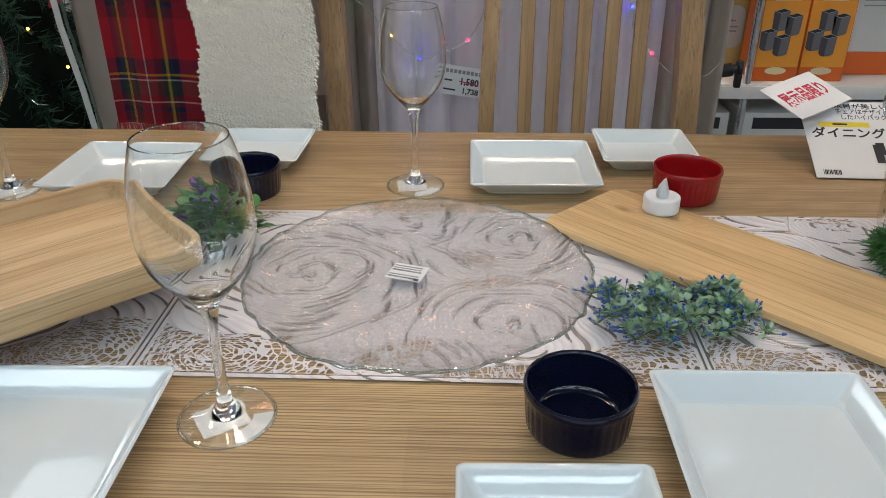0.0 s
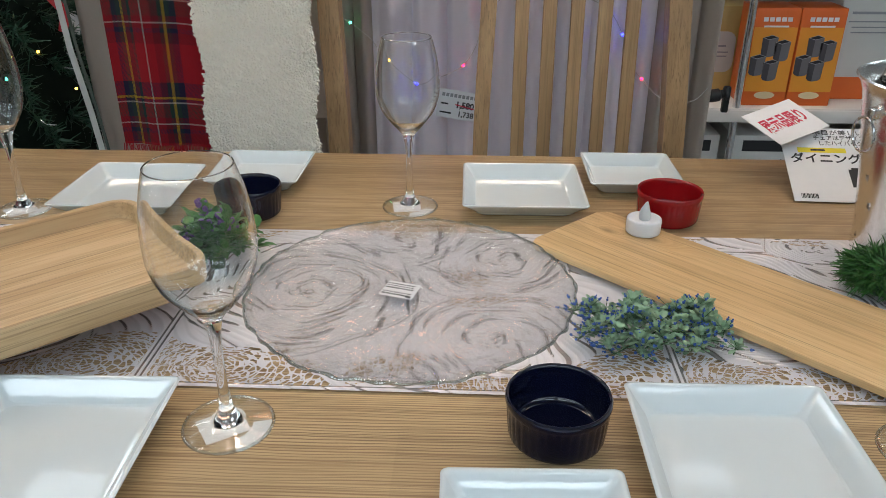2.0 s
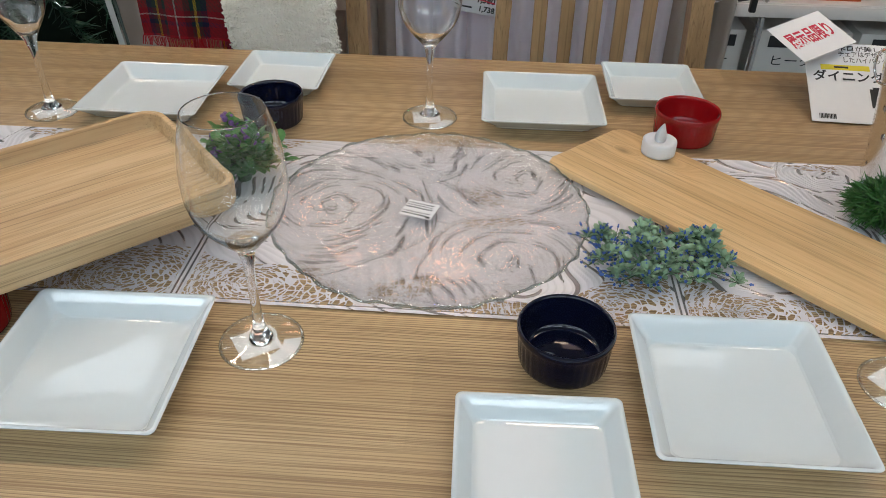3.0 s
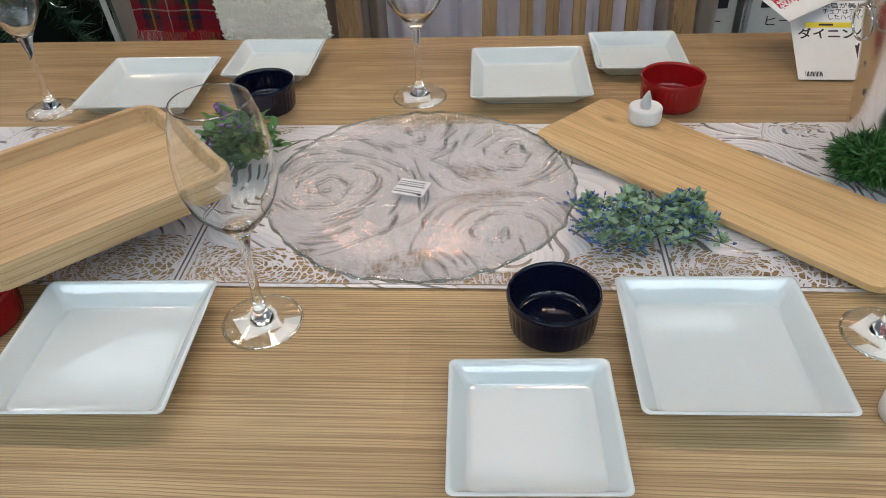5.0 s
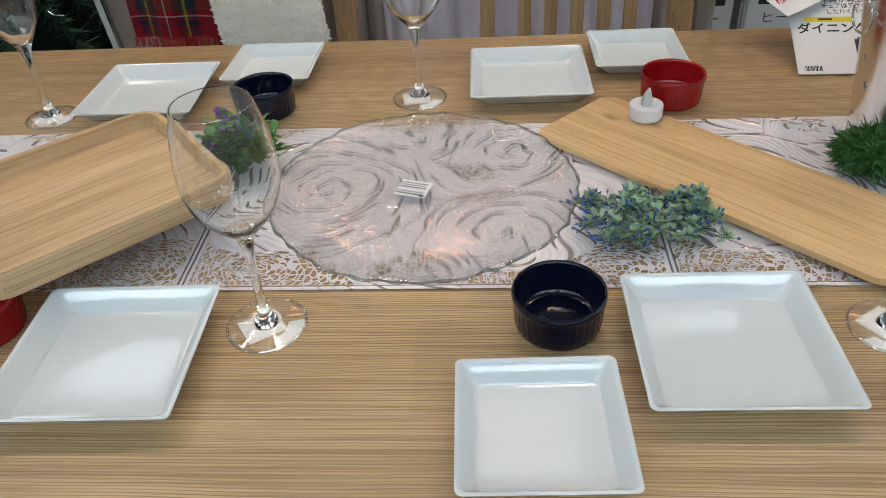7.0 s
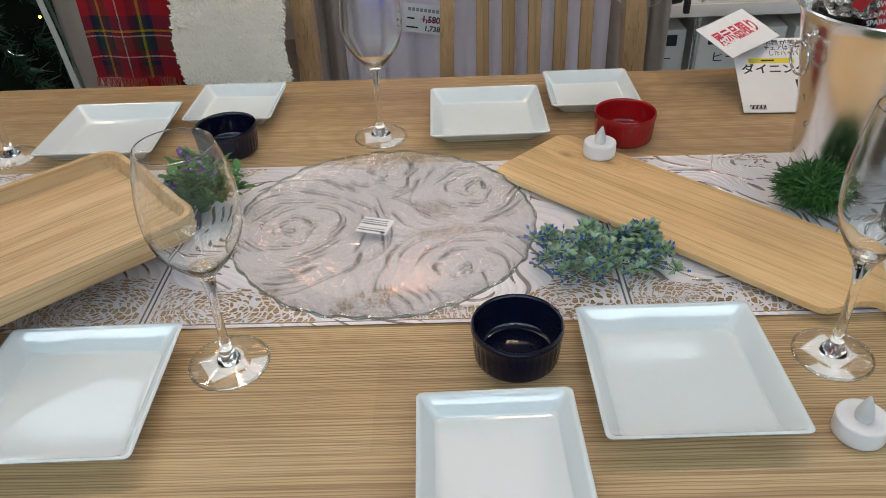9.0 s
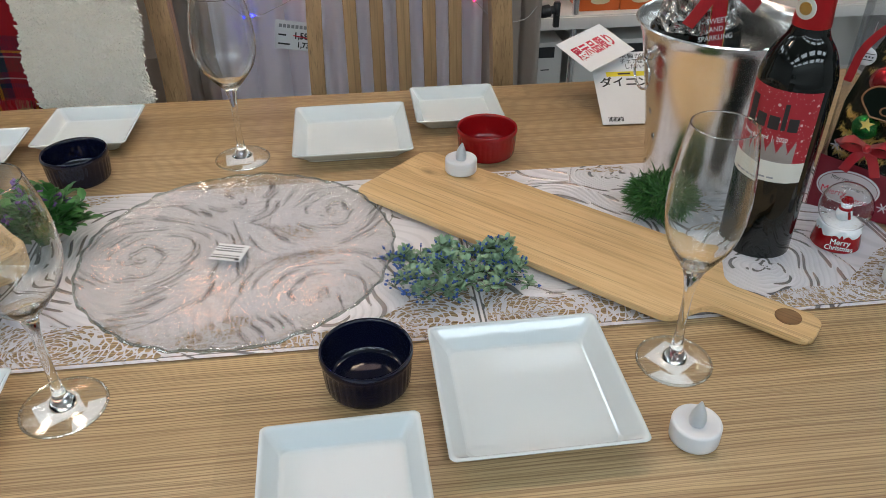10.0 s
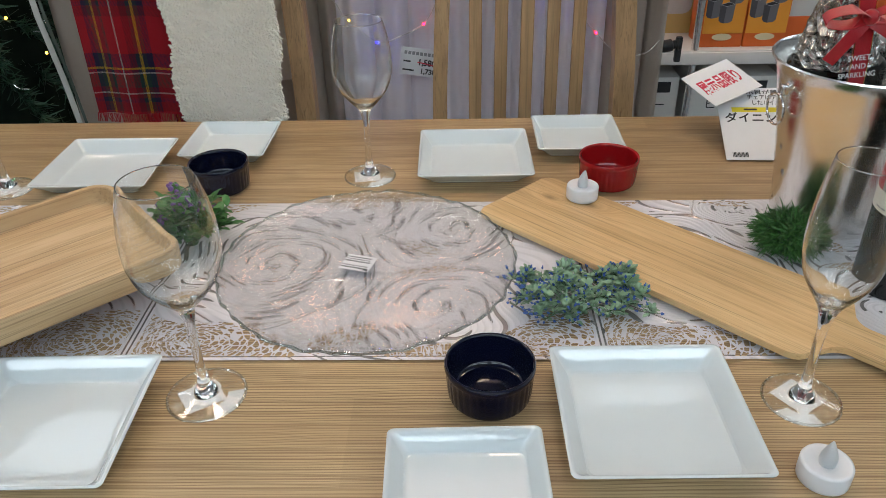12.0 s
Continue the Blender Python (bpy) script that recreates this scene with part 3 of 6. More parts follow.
    # net cells lie in rings about a point on the edge beside the seam
    side = np.where(np.abs(U + SEAM) < np.abs(U - (REPEAT - SEAM)), U + SEAM, U - (REPEAT - SEAM))
    cu, cv = side - np.sign(side) * 0.062, Y + 0.118
    pr, pa = np.hypot(cu, cv * 1.25), np.arctan2(cv, cu)
    rings = 0.0058
    polar = np.stack([pr / rings, pa * np.maximum(np.round(pr / rings), 1) * rings / 0.0088 * 1.0 + 3 * X, np.floor(X * 9)], -1)
    Z = np.full(X.shape, T + 0.0018) + np.where(vein > 0.4, 0.0003, 0)
    me = bpy.data.meshes.new("table_runner")
    idx = np.arange(nx * ny).reshape(ny, nx)
    quads = np.stack([idx[:-1, :-1], idx[:-1, 1:], idx[1:, 1:], idx[1:, :-1]], -1).reshape(-1, 4)
    me.vertices.add(nx * ny)
    me.vertices.foreach_set("co", np.stack([X, Y, Z], -1).ravel())
    me.loops.add(quads.size)
    me.loops.foreach_set("vertex_index", quads.ravel())
    me.polygons.add(len(quads))
    me.polygons.foreach_set("loop_start", np.arange(0, quads.size, 4))
    me.polygons.foreach_set("loop_total", np.full(len(quads), 4))
    me.update()
    for key, val in (("lace", lace.astype(float)), ("vein", vein), ("emboss", emboss)):
        me.attributes.new(key, "FLOAT", "POINT").data.foreach_set("value", val.ravel())
    me.attributes.new("polar", "FLOAT_VECTOR", "POINT").data.foreach_set("vector", polar.ravel())
    me.materials.append(M_RUNNER)
    ob = new("table_runner", me)
    ob.matrix_basis = pose(0, 0, 0, 0, 0, -0.5)
    tagged(ob, "white vinyl lace table runner with silver rose pattern", "table runner")


table_runner()


# ---------------------------------------------------------------- glass platter with a price label
def glass_platter(at):
    t = thing("glass_platter", "round clear pressed-glass platter with rose relief", "platter", at)
    seg, rings, r0 = 560, 190, 0.158
    flowers = [(-0.075, 0.030, 0.085), (0.085, 0.070, 0.055), (0.070, -0.075, 0.070), (-0.045, -0.105, 0.045), (0.005, 0.125, 0.045)]

    def edge(a):
        return 1 + 0.006 * np.sin(9 * a + 1) + 0.005 * np.sin(23 * a) + 0.004 * np.sin(41 * a + 2)

    def relief(x, y):
        """Overlapping petals: each rises slowly to a thin lip and drops sharply; flowing veins run between the roses."""
        best, R, A, K = np.full(x.shape, 9.0), np.zeros_like(x), np.zeros_like(x), np.zeros_like(x)
        for k, (cx, cy, reach) in enumerate(flowers):
            r = np.hypot(x - cx, y - cy)
            near = r / reach < best
            best = np.where(near, r / reach, best)
            R, A, K = np.where(near, r, R), np.where(near, np.arctan2(y - cy, x - cx), A), np.where(near, k, K)
        sway = np.sin(47 * x + 31 * y) + np.sin(29 * x - 63 * y + 1.0) + 0.6 * np.sin(111 * x + 83 * y + 2.0)
        turn = 3.4 * np.log1p(R / 0.011) - A / 6.2832 + 0.30 * np.sin(3 * A + K + 2.2 * np.floor(R / 0.02)) + 0.22 * sway
        f = turn % 1.0
        lip = np.where(f < 0.86, (f / 0.86) ** 2.6, np.clip((1 - f) / 0.14, 0, 1))
        some = np.clip(0.75 + 0.7 * np.sin(2 * A + 2.6 * np.floor(turn) + K), 0.12, 1)
        h = 0.0011 * lip * some
        # long veins outside the roses
        flow = (x * 34 + y * 22 + 0.55 * sway + 0.9 * np.sin(21 * y - 13 * x)) % 1.0
        vein = np.exp(-((flow - 0.5) / 0.075) ** 2) * np.clip(0.6 + 0.8 * np.sin(16 * x - 27 * y + 2), 0, 1)
        h = np.where(best > 1.05, 0.0011 * vein + 0.25 * h, h)
        # folded creases that cross the petals
        fold = np.abs(np.sin(38 * x + 17 * y + 0.9 * sway)) ** 0.5
        return h + 0.0007 * (1 - fold) + 0.00012 * np.sin(160 * x + 2 * sway) * np.sin(150 * y - sway)

    q = (np.arange(rings + 1) / rings)[:, None]
    a = (2 * np.pi * np.arange(seg) / seg)[None, :]
    r = r0 * q * (1 + (edge(a) - 1) * q * q)
    X, Y = r * np.cos(a), r * np.sin(a)
    lift = 0.011 * np.clip((q - 0.72) / 0.28, 0, 1) ** 1.6
    fall = (0.35 + 0.65 * np.clip((1 - q) * 14, 0, 1)) * np.clip(q * 20, 0, 1)
    top = np.stack([X, Y, lift + 0.006 + relief(X, Y) * fall - 0.0012 * (q > 0.985)], -1)
    low = np.stack([X, Y, lift + 0.0014 + 0.0015 * (q > 0.985) + 0 * X], -1)
    n = (rings + 1) * seg
    idx = np.arange(n).reshape(rings + 1, seg)
    nxt = np.roll(idx, -1, 1)
    up = np.stack([idx[:-1], idx[1:], nxt[1:], nxt[:-1]], -1).reshape(-1, 4)
    wall = np.stack([idx[-1], idx[-1] + n, nxt[-1] + n, nxt[-1]], -1)
    quads = np.concatenate([up, up[:, ::-1] + n, wall])
    me = bpy.data.meshes.new("dish")
    me.from_pydata(np.concatenate([top.reshape(-1, 3), low.reshape(-1, 3)]).tolist(), [], quads.tolist())
    bm = bmesh.new()
    bm.from_mesh(me)
    bpy.data.meshes.remove(me)
    bmesh.ops.remove_doubles(bm, verts=bm.verts, dist=1e-6)
    ob = part("dish", bm, M_PLATTER, t, angle=70)
    ob.visible_shadow = False
    # the rim is thick and lumpy, as if broken off and melted round
    loop = [2 * math.pi * i / 240 for i in range(241)]
    ring = [(r0 * float(edge(b)) * math.cos(b), r0 * float(edge(b)) * math.sin(b), 0.0148 + 0.0008 * math.sin(31 * b)) for b in loop]
    o2 = part("rim", tube(ring, [0.0014 + 0.0006 * math.sin(37 * b) * math.sin(11 * b + 1) for b in loop], 8), M_RIM_GLASS, t, "thick greenish glass rim")
    o2.visible_shadow = False
    ticket = part("price_label", box(0.034, 0.029, 0.0004, (0, 0, 0), 0.0001, 1), M_PAPER, t, "small white paper label with printed bars", pose(-0.011, 0.003, 0.0086, 0, 0, -17))
    rnd = random.Random(2)
    rows = []
    for i in (-3, -2, 0, 1, 2):
        x = -0.0155
        while x < 0.0115:
            w = rnd.uniform(0.0012, 0.0042)
            rows.append((x + w / 2, 0.0018 + 0.0040 * i, w, 0.0011 if i % 3 else 0.0018))
            x += w + 0.0011
    rows += [(0.0128, -0.0115, 0.0045, 0.0035)]
    bars(rows, M_INK, ticket, pose(0, 0, 0.0004))


glass_platter((-0.007, 0.001, T + 0.0024))


# ---------------------------------------------------------------- square plates
def plate_mesh(side, height):
    """A square plate: flat well, straight flared walls, soft lip."""
    bm = bmesh.new()
    h, s = height, side / 2

    def loop(half, r, z, n=5):
        return [bm.verts.new((x, y, z)) for x, y in rounded(2 * half, 2 * half, r, n)]
    profile = [(s * 0.66, 0.006, 0.0), (s * 0.70, 0.007, 0.0), (s * 0.74, 0.008, 0.0018), (s - 0.0035, 0.006, h - 0.0045), (s - 0.0004, 0.0055, h - 0.002), (s, 0.0055, h - 0.0008),
               (s - 0.0008, 0.0055, h), (s - 0.0024, 0.005, h - 0.0002), (s - 0.0042, 0.005, h - 0.0020), (s * 0.792, 0.006, 0.0056), (s * 0.786, 0.007, 0.0048), (s * 0.781, 0.007, 0.0044), (s * 0.774, 0.007, 0.0042), (s * 0.70, 0.006, 0.0042)]
    loops = [loop(a, r, z) for a, r, z in profile]
    bm.faces.new(loops[0][::-1])
    for a, b in zip(loops, loops[1:]):
        n = len(a)
        for i in range(n):
            bm.faces.new((a[i], a[(i + 1) % n], b[(i + 1) % n], b[i]))
    bm.faces.new(loops[-1])
    return mesh_of("square_plate", bm, M_PORCELAIN, True, 60)


BIG, SMALL = plate_mesh(0.1515, 0.022), plate_mesh(0.122, 0.02)
for me, x, y, rz, label in (
        (BIG, 0.2460, -0.2289, 0.3, "large square white porcelain plate beside the navy ramekin"),
        (BIG, 0.1145, 0.266, 0.4, "large square white porcelain plate at the far side"),
        (BIG, -0.2495, -0.2365, 1.0, "large square white porcelain plate beside the wine glass"),
        (BIG, -0.385, 0.25, -0.5, "large square white porcelain plate behind the wooden tray"),
        (SMALL, 0.0945, -0.311, 1.2, "small square white porcelain plate at the near edge"),
        (SMALL, 0.263, 0.334, -0.2, "small square white porcelain plate behind the red ramekin"),
        (SMALL, -0.235, 0.327, -1.5, "small square white porcelain plate behind a navy ramekin")):
    p = new("square_plate", me)
    p.matrix_basis = pose(x, y, T + 0.0004, 0, 0, rz)
    tagged(p, label, "plate", "square white plates")


# ---------------------------------------------------------------- ramekins
def ramekin_mesh(mat):
    n = 36
    prof = [(0.0, 0.0012), (0.030, 0.001), (0.0335, 0.0), (0.0352, 0.0015), (0.0360, 0.004), (0.0368, 0.012), (0.0375, 0.022), (0.0379, 0.0285), (0.0384, 0.0300), (0.0390, 0.0320), (0.0390, 0.0352),
            (0.0380, 0.0370), (0.0366, 0.0366), (0.0356, 0.0345), (0.0350, 0.026), (0.0342, 0.012), (0.0325, 0.0068), (0.0285, 0.0050), (0.0, 0.0046)]

    def ripple(a, i):
        return 1 + (0.014 * (abs(math.sin(a * n / 2)) ** 0.6 - 0.75) if 4 <= i <= 7 else 0)
    return mesh_of("ramekin", lathe(prof, 216, ripple), mat, True, 50)


NAVY, RED = ramekin_mesh(M_NAVY), ramekin_mesh(M_RED)
for me, x, y, label in ((NAVY, 0.116, -0.191, "navy glazed ramekin with fluted sides between plates"), (NAVY, -0.221, 0.212, "navy glazed ramekin with fluted sides behind the leafy plant"),
                        (RED, 0.287, 0.213, "bright red glazed ramekin with fluted sides"), (RED, -0.383, -0.192, "red glazed ramekin holding up the wooden tray"),
                        (RED, -0.29, 0.0, "red glazed ramekin hidden under the wooden tray")):
    p = new("ramekin", me)
    p.matrix_basis = pose(x, y, T + (0.0022 if abs(y) < 0.14 else 0.0004))
    tagged(p, label, "ramekin", "glazed ramekins")


# ---------------------------------------------------------------- wooden tray on ramekins
def wooden_tray():
    L, W, h = 0.240, 0.206, 0.028
    t = thing("serving_tray", "rectangular light wooden tray with a raised rim", "tray", (-0.335, -0.056, T + 0.0388), 42.8)
    bm = bmesh.new()

    def loop(w, d, r, z):
        return [bm.verts.new((x, y, z)) for x, y in rounded(w, d, r, 7)]
    prof = [(L - 0.012, W - 0.012, 0.020, 0.0), (L - 0.004, W - 0.004, 0.024, 0.002), (L - 0.001, W - 0.001, 0.0255, 0.006), (L, W, 0.026, h - 0.0025), (L - 0.0012, W - 0.0012, 0.0255, h - 0.0008), (L - 0.003, W - 0.003, 0.0245, h),
            (L - 0.0125, W - 0.0125, 0.020, h), (L - 0.0145, W - 0.0145, 0.019, h - 0.0008), (L - 0.0152, W - 0.0152, 0.0185, h - 0.002), (L - 0.0185, W - 0.0185, 0.017, 0.0125), (L - 0.0205, W - 0.0205, 0.016, 0.0108), (L - 0.024, W - 0.024, 0.0145, 0.0100)]
    loops = [loop(*p) for p in prof]
    bm.faces.new(loops[0][::-1])
    for a, b in zip(loops, loops[1:]):
        n = len(a)
        for i in range(n):
            bm.faces.new((a[i], a[(i + 1) % n], b[(i + 1) % n], b[i]))
    bm.faces.new(loops[-1])
    part("tray_body", bm, M_TRAY, t, angle=28)


wooden_tray()


# ---------------------------------------------------------------- cutting board
def cutting_board():
    th = 0.012
    t = thing("cutting_board", "long light wooden cutting board with a holed handle", "cutting board", (0, 0, T + 0.0024), -44.6)
    u0, u1, v0, v1 = 0.002, 0.397, 0.159, 0.2865
    r, hv, hw, ue = 0.012, 0.2215, 0.0205, 0.503
    # the outline runs counter-clockwise from the blunt end's near corner
    pts = []

    def arc(cx, cy, rad, a0, a1, n=7):
        for i in range(n + 1):
            a = radians(a0 + (a1 - a0) * i / n)
            pts.append((cx + rad * math.cos(a), cy + rad * math.sin(a)))
    arc(u0 + r, v0 + r, r, 180, 270)
    arc(u1 - 0.018, v0 + 0.018, 0.018, 270, 335)
    arc(u1 + 0.028, hv - hw - 0.022, 0.022, 155, 90)
    arc(ue - 0.010, hv - hw + 0.010, 0.010, 270, 360)
    arc(ue - 0.010, hv + hw - 0.010, 0.010, 0, 90)
    arc(u1 + 0.028, hv + hw + 0.022, 0.022, 270, 205)
    arc(u1 - 0.018, v1 - 0.018, 0.018, 25, 90)
    arc(u0 + r + 0.003, v1 + 0.004 - r, r, 90, 180)
    body = prism(pts, 0.0052, th, 0.0022)
    mu, mv = (u0 + u1) / 2, (v0 + v1) / 2
    join(body, prism([(mu + (x - mu) * 0.96, mv + (y - mv) * (0.86 if x < u1 else 0.7)) for x, y in pts], 0, 0.0053))     # the underside is cut back
    part("board_body", body, M_BOARD, t, angle=50)
    # no hole is cut; a dark disc carries its shade in the colour
    hole = part("hanging_hole", lathe([(0.0, th + 0.0002), (0.0102, th + 0.0002), (0.0116, th + 0.0008), (0.0118, th - 0.002)], 32), M_HOLE, t, "dark disc with a raised edge, painted shade of the hanging hole")
    hole.matrix_basis = pose(0.4755, hv + 0.004, 0)


cutting_board()


# ---------------------------------------------------------------- stemware
def stem_glass(kind, label, at, rz, tag):
    wine = kind == "wine"
    t = thing("wine_glass" if wine else "champagne_flute", label, "wine glass" if wine else "champagne flute", at, rz, "clear stemmed glasses")
    H = 0.209 if wine else 0.224
    rf = 0.0345 if wine else 0.0325
    zb = 0.094 if wine else 0.092
    stem = [(rf - 0.0008, 0.0), (rf, 0.0009), (rf - 0.0006, 0.0022), (rf * 0.72, 0.0040), (rf * 0.38, 0.0066), (0.0085, 0.0105), (0.0055, 0.017), (0.0041, 0.030), (0.0037, 0.05),
            (0.0039, 0.07), (0.0047, zb - 0.012), (0.0062, zb - 0.004)]
    if wine:
        bowl = [(0.0072, zb), (0.0108, 0.0990), (0.0202, 0.1095), (0.0308, 0.1240), (0.0362, 0.140), (0.0374, 0.153), (0.0368, 0.170), (0.0342, 0.188), (0.0310, 0.201), (0.0286, H)]
    else:
        bowl = [(0.0078, zb + 0.003), (0.0120, 0.1035), (0.0190, 0.1145), (0.0258, 0.128), (0.0298, 0.146), (0.0308, 0.164), (0.0296, 0.186), (0.0269, 0.207), (0.0240, H)]
    # the wall is thin at the lip and thickens into a heavy base with a rounded well
    z_well = zb + (0.0080 if wine else 0.0110)
    wall = [(r - 0.0007 - 0.0022 * max(0.0, 1 - (z - z_well) / 0.034) ** 1.3, z) for r, z in bowl if z > z_well + 0.003]
    inner = wall[::-1] + [(max(wall[0][0] * 0.52, 0.004), z_well + 0.0006), (0.0, z_well)]
    out = [(max(r, 0.0002), z) for r, z in spline(stem + bowl, 4)]
    ins = [(max(r, 0.0), z) for r, z in spline(inner, 4)[:-1]] + [inner[-1]]
    split = 0.0072
    seam = [p for p in out if p[1] <= split][-1]
    g = part("bowl", lathe([(0.0, seam[1] - 0.0004), seam] + [p for p in out if p[1] > split] + ins, 96), M_GLASS, t, "clear thin bowl drawn into the stem", angle=60)
    # the foot is a thin disc with a rounded bright edge
    foot = [p for p in out if p[1] <= split]
    f = part("foot", lathe([(0.0, 0.0004), (rf * 0.9, 0.0004)] + foot, 96), M_FOOT_GLASS, t, "flat round foot", angle=60)
    rim = part("foot_rim", tube([((rf - 0.0010) * math.cos(a), (rf - 0.0010) * math.sin(a), 0.0014) for a in [2 * math.pi * i / 72 for i in range(73)]], 0.0013, 8), M_RIM_EDGE, f)
    lip = part("lip", tube([(bowl[-1][0] * 0.986 * math.cos(a), bowl[-1][0] * 0.986 * math.sin(a), H) for a in [2 * math.pi * i / 72 for i in range(73)]], 0.00045, 6), M_GLASS, g)
    for o in (g, f, rim, lip):
        o.visible_shadow = False
    if tag:
        # paper tickets stuck under the foot, seen through it
        part("ticket", box(0.034, 0.031, 0.0002, (-0.004, 0.002, 0), 0), M_PAPER, t, "white paper ticket under the foot", pose(0, 0, -0.0003, 0, 0, 24), smooth=False)
        bm = bmesh.new()
        arc = [(rf * 0.94 * math.cos(radians(a)), rf * 0.94 * math.sin(radians(a))) for a in range(-75, 12, 8)]
        arc += [(rf * 0.52 * math.cos(radians(a)), rf * 0.52 * math.sin(radians(a))) for a in range(4, -76, -8)]
        join(bm, prism(arc, 0, 0.0002))
        part("ticket", bm, M_PAPER, t, "curved white paper strip under the foot", pose(0, 0, -0.0003), smooth=False)
    return t


stem_glass("wine", "large clear wine glass with paper tickets on its foot", (-0.131, -0.191, T + 0.0006), 10, True)
stem_glass("wine", "large clear wine glass standing at the far side", (-0.0265, 0.2345, T + 0.0006), -15, True)
stem_glass("flute", "clear champagne flute behind the wooden tray", (-0.506, 0.209, T + 0.0006), 20, True)
stem_glass("flute", "clear champagne flute beside the cutting board handle", (0.380, -0.2025, T + 0.0006), -80, True)


# ---------------------------------------------------------------- LED tea lights
def tea_light(at, rz, label):
    t = thing("tea_light", label, "tea light", at, rz, "white LED tea lights")
    body = [(0.0, 0.0), (0.0182, 0.0), (0.0190, 0.0008), (0.0192, 0.004), (0.0192, 0.0152), (0.0186, 0.0166), (0.0172, 0.0172), (0.0160, 0.0168), (0.0075, 0.0158), (0.0062, 0.0150), (0.0, 0.0149)]
    part("body", lathe(body, 48), M_CANDLE, t, angle=50)
    fl = [(0.0058, 0.0148), (0.0066, 0.019), (0.0062, 0.023), (0.0046, 0.028), (0.0026, 0.0325), (0.0008, 0.0358), (0.0, 0.0362)]
    bm = lathe(fl, 20)
    for v in bm.verts:
        k = max(0.0, (v.co.z - 0.022) / 0.014)
        v.co.x += 0.0018 * k * k
    part("flame_tip", bm, M_FLAME, t, "milky plastic flame tip")


tea_light((0.243, 0.142, T + 0.0146), 20, "white LED tea light on the cutting board")
tea_light((0.364, -0.286, T + 0.0004), 60, "white LED tea light beside the flute")
tea_light((0.645, -0.124, T + 0.0022), 100, "white LED tea light at the runner's end")


# ---------------------------------------------------------------- leafy bunches
def leaf_card(bm, base, d, up, length, width, fold=0.25):
    """One small pointed leaf with a folded midrib."""
    d, up = d.normalized(), up.normalized()
    side = d.cross(up).normalized()
    up = side.cross(d)
    mid = [base, base + d * length * 0.45 + up * length * 0.06, base + d * length * 0.8 + up * length * 0.02, base + d * length - up * length * 0.06]
    w = [0.12, 0.5, 0.36, 0.0]
    c = [bm.verts.new(p) for p in mid]
    l = [bm.verts.new(p + side * width * q + up * width * fold * q) for p, q in zip(mid[:3], w)]
    r = [bm.verts.new(p - side * width * q + up * width * fold * q) for p, q in zip(mid[:3], w)]
    for i in range(2):
        bm.faces.new((c[i], c[i + 1], l[i + 1], l[i]))
        bm.faces.new((c[i], r[i], r[i + 1], c[i + 1]))
    bm.faces.new((c[2], c[3], l[2]))
    bm.faces.new((c[2], r[2], c[3]))


def oval_leaf(bm, base, d, up, length, width):
    """One small rounded leaf, slightly cupped."""
    d = d.normalized()
    side = d.cross(up).normalized()
    up = side.cross(d)
    rim = []
    for q, w in ((0.0, 0.06), (0.28, 0.40), (0.58, 0.50), (0.84, 0.34), (1.0, 0.0)):
        rim.append((base + d * length * q + up * length * 0.10 * q * (1.4 - q), w))
    mid = [bm.verts.new(p) for p, w in rim]
    for k in (-1, 1):
        edge = [bm.verts.new(p + side * k * width * w + up * width * 0.22 * w) for p, w in rim[:-1]]
        for i in range(3):
            bm.faces.new((mid[i], mid[i + 1], edge[i + 1], edge[i]) if k > 0 else (mid[i], edge[i], edge[i + 1], mid[i + 1]))
        bm.faces.new((mid[3], mid[4], edge[3]) if k > 0 else (mid[3], edge[3], mid[4]))


def ball(bm, at, r, seg=7):
    bmesh.ops.create_uvsphere(bm, u_segments=seg, v_segments=max(4, seg - 2), radius=r, matrix=Matrix.Translation(at))


def berry_plant():
    rnd = random.Random(3)
    t = thing("artificial_plant", "round artificial plant with purple berry clusters", "plant", (-0.214, 0.058, T + 0.0022))
    leaves, stems, berries = bmesh.new(), bmesh.new(), bmesh.new()
    for i in range(60):
        a, e = rnd.uniform(0, 6.283), rnd.uniform(0.15, 1.45)
        out = Vector((math.cos(a) * math.cos(e), math.sin(a) * math.cos(e), math.sin(e)))
        reach = rnd.uniform(0.034, 0.052)
        tip = Vector((0, 0, 0.018)) + Vector((out.x, out.y, out.z * 0.95)) * reach
        tube([(0, 0, 0.004), tuple(Vector((0, 0, 0.016)) + out * reach * 0.5), tuple(tip)], 0.0008, 4, stems)
        for k in range(9):
            q = rnd.uniform(0.45, 1.0)
            base = Vector((0, 0, 0.016)) + out * reach * q
            d = (out * rnd.uniform(0.3, 1.0) + Vector((rnd.uniform(-1, 1), rnd.uniform(-1, 1), rnd.uniform(-0.4, 0.9)))).normalized()
            if base.z + d.z * 0.014 < 0.003:
                d.z = abs(d.z)
            leaf_card(leaves, base, d, Vector((0.1, 0.2, 1)), rnd.uniform(0.012, 0.020), rnd.uniform(0.009, 0.014))
        if i % 4 == 0:
            c = tip + out * 0.004
            for k in range(9):
                ball(berries, c + Vector([rnd.uniform(-0.0055, 0.0055) for _ in range(3)]), rnd.uniform(0.0024, 0.0038), 6)
    tube([(0, 0, 0.0), (0, 0, 0.02)], 0.008, 8, stems)
    part("foliage", leaves, M_LEAF_A, t, "waxy green leaves", smooth=False)
    part("stem", stems, M_STEM, t)
    part("berry_cluster", berries, M_PURPLE, t, "purple berry clusters")


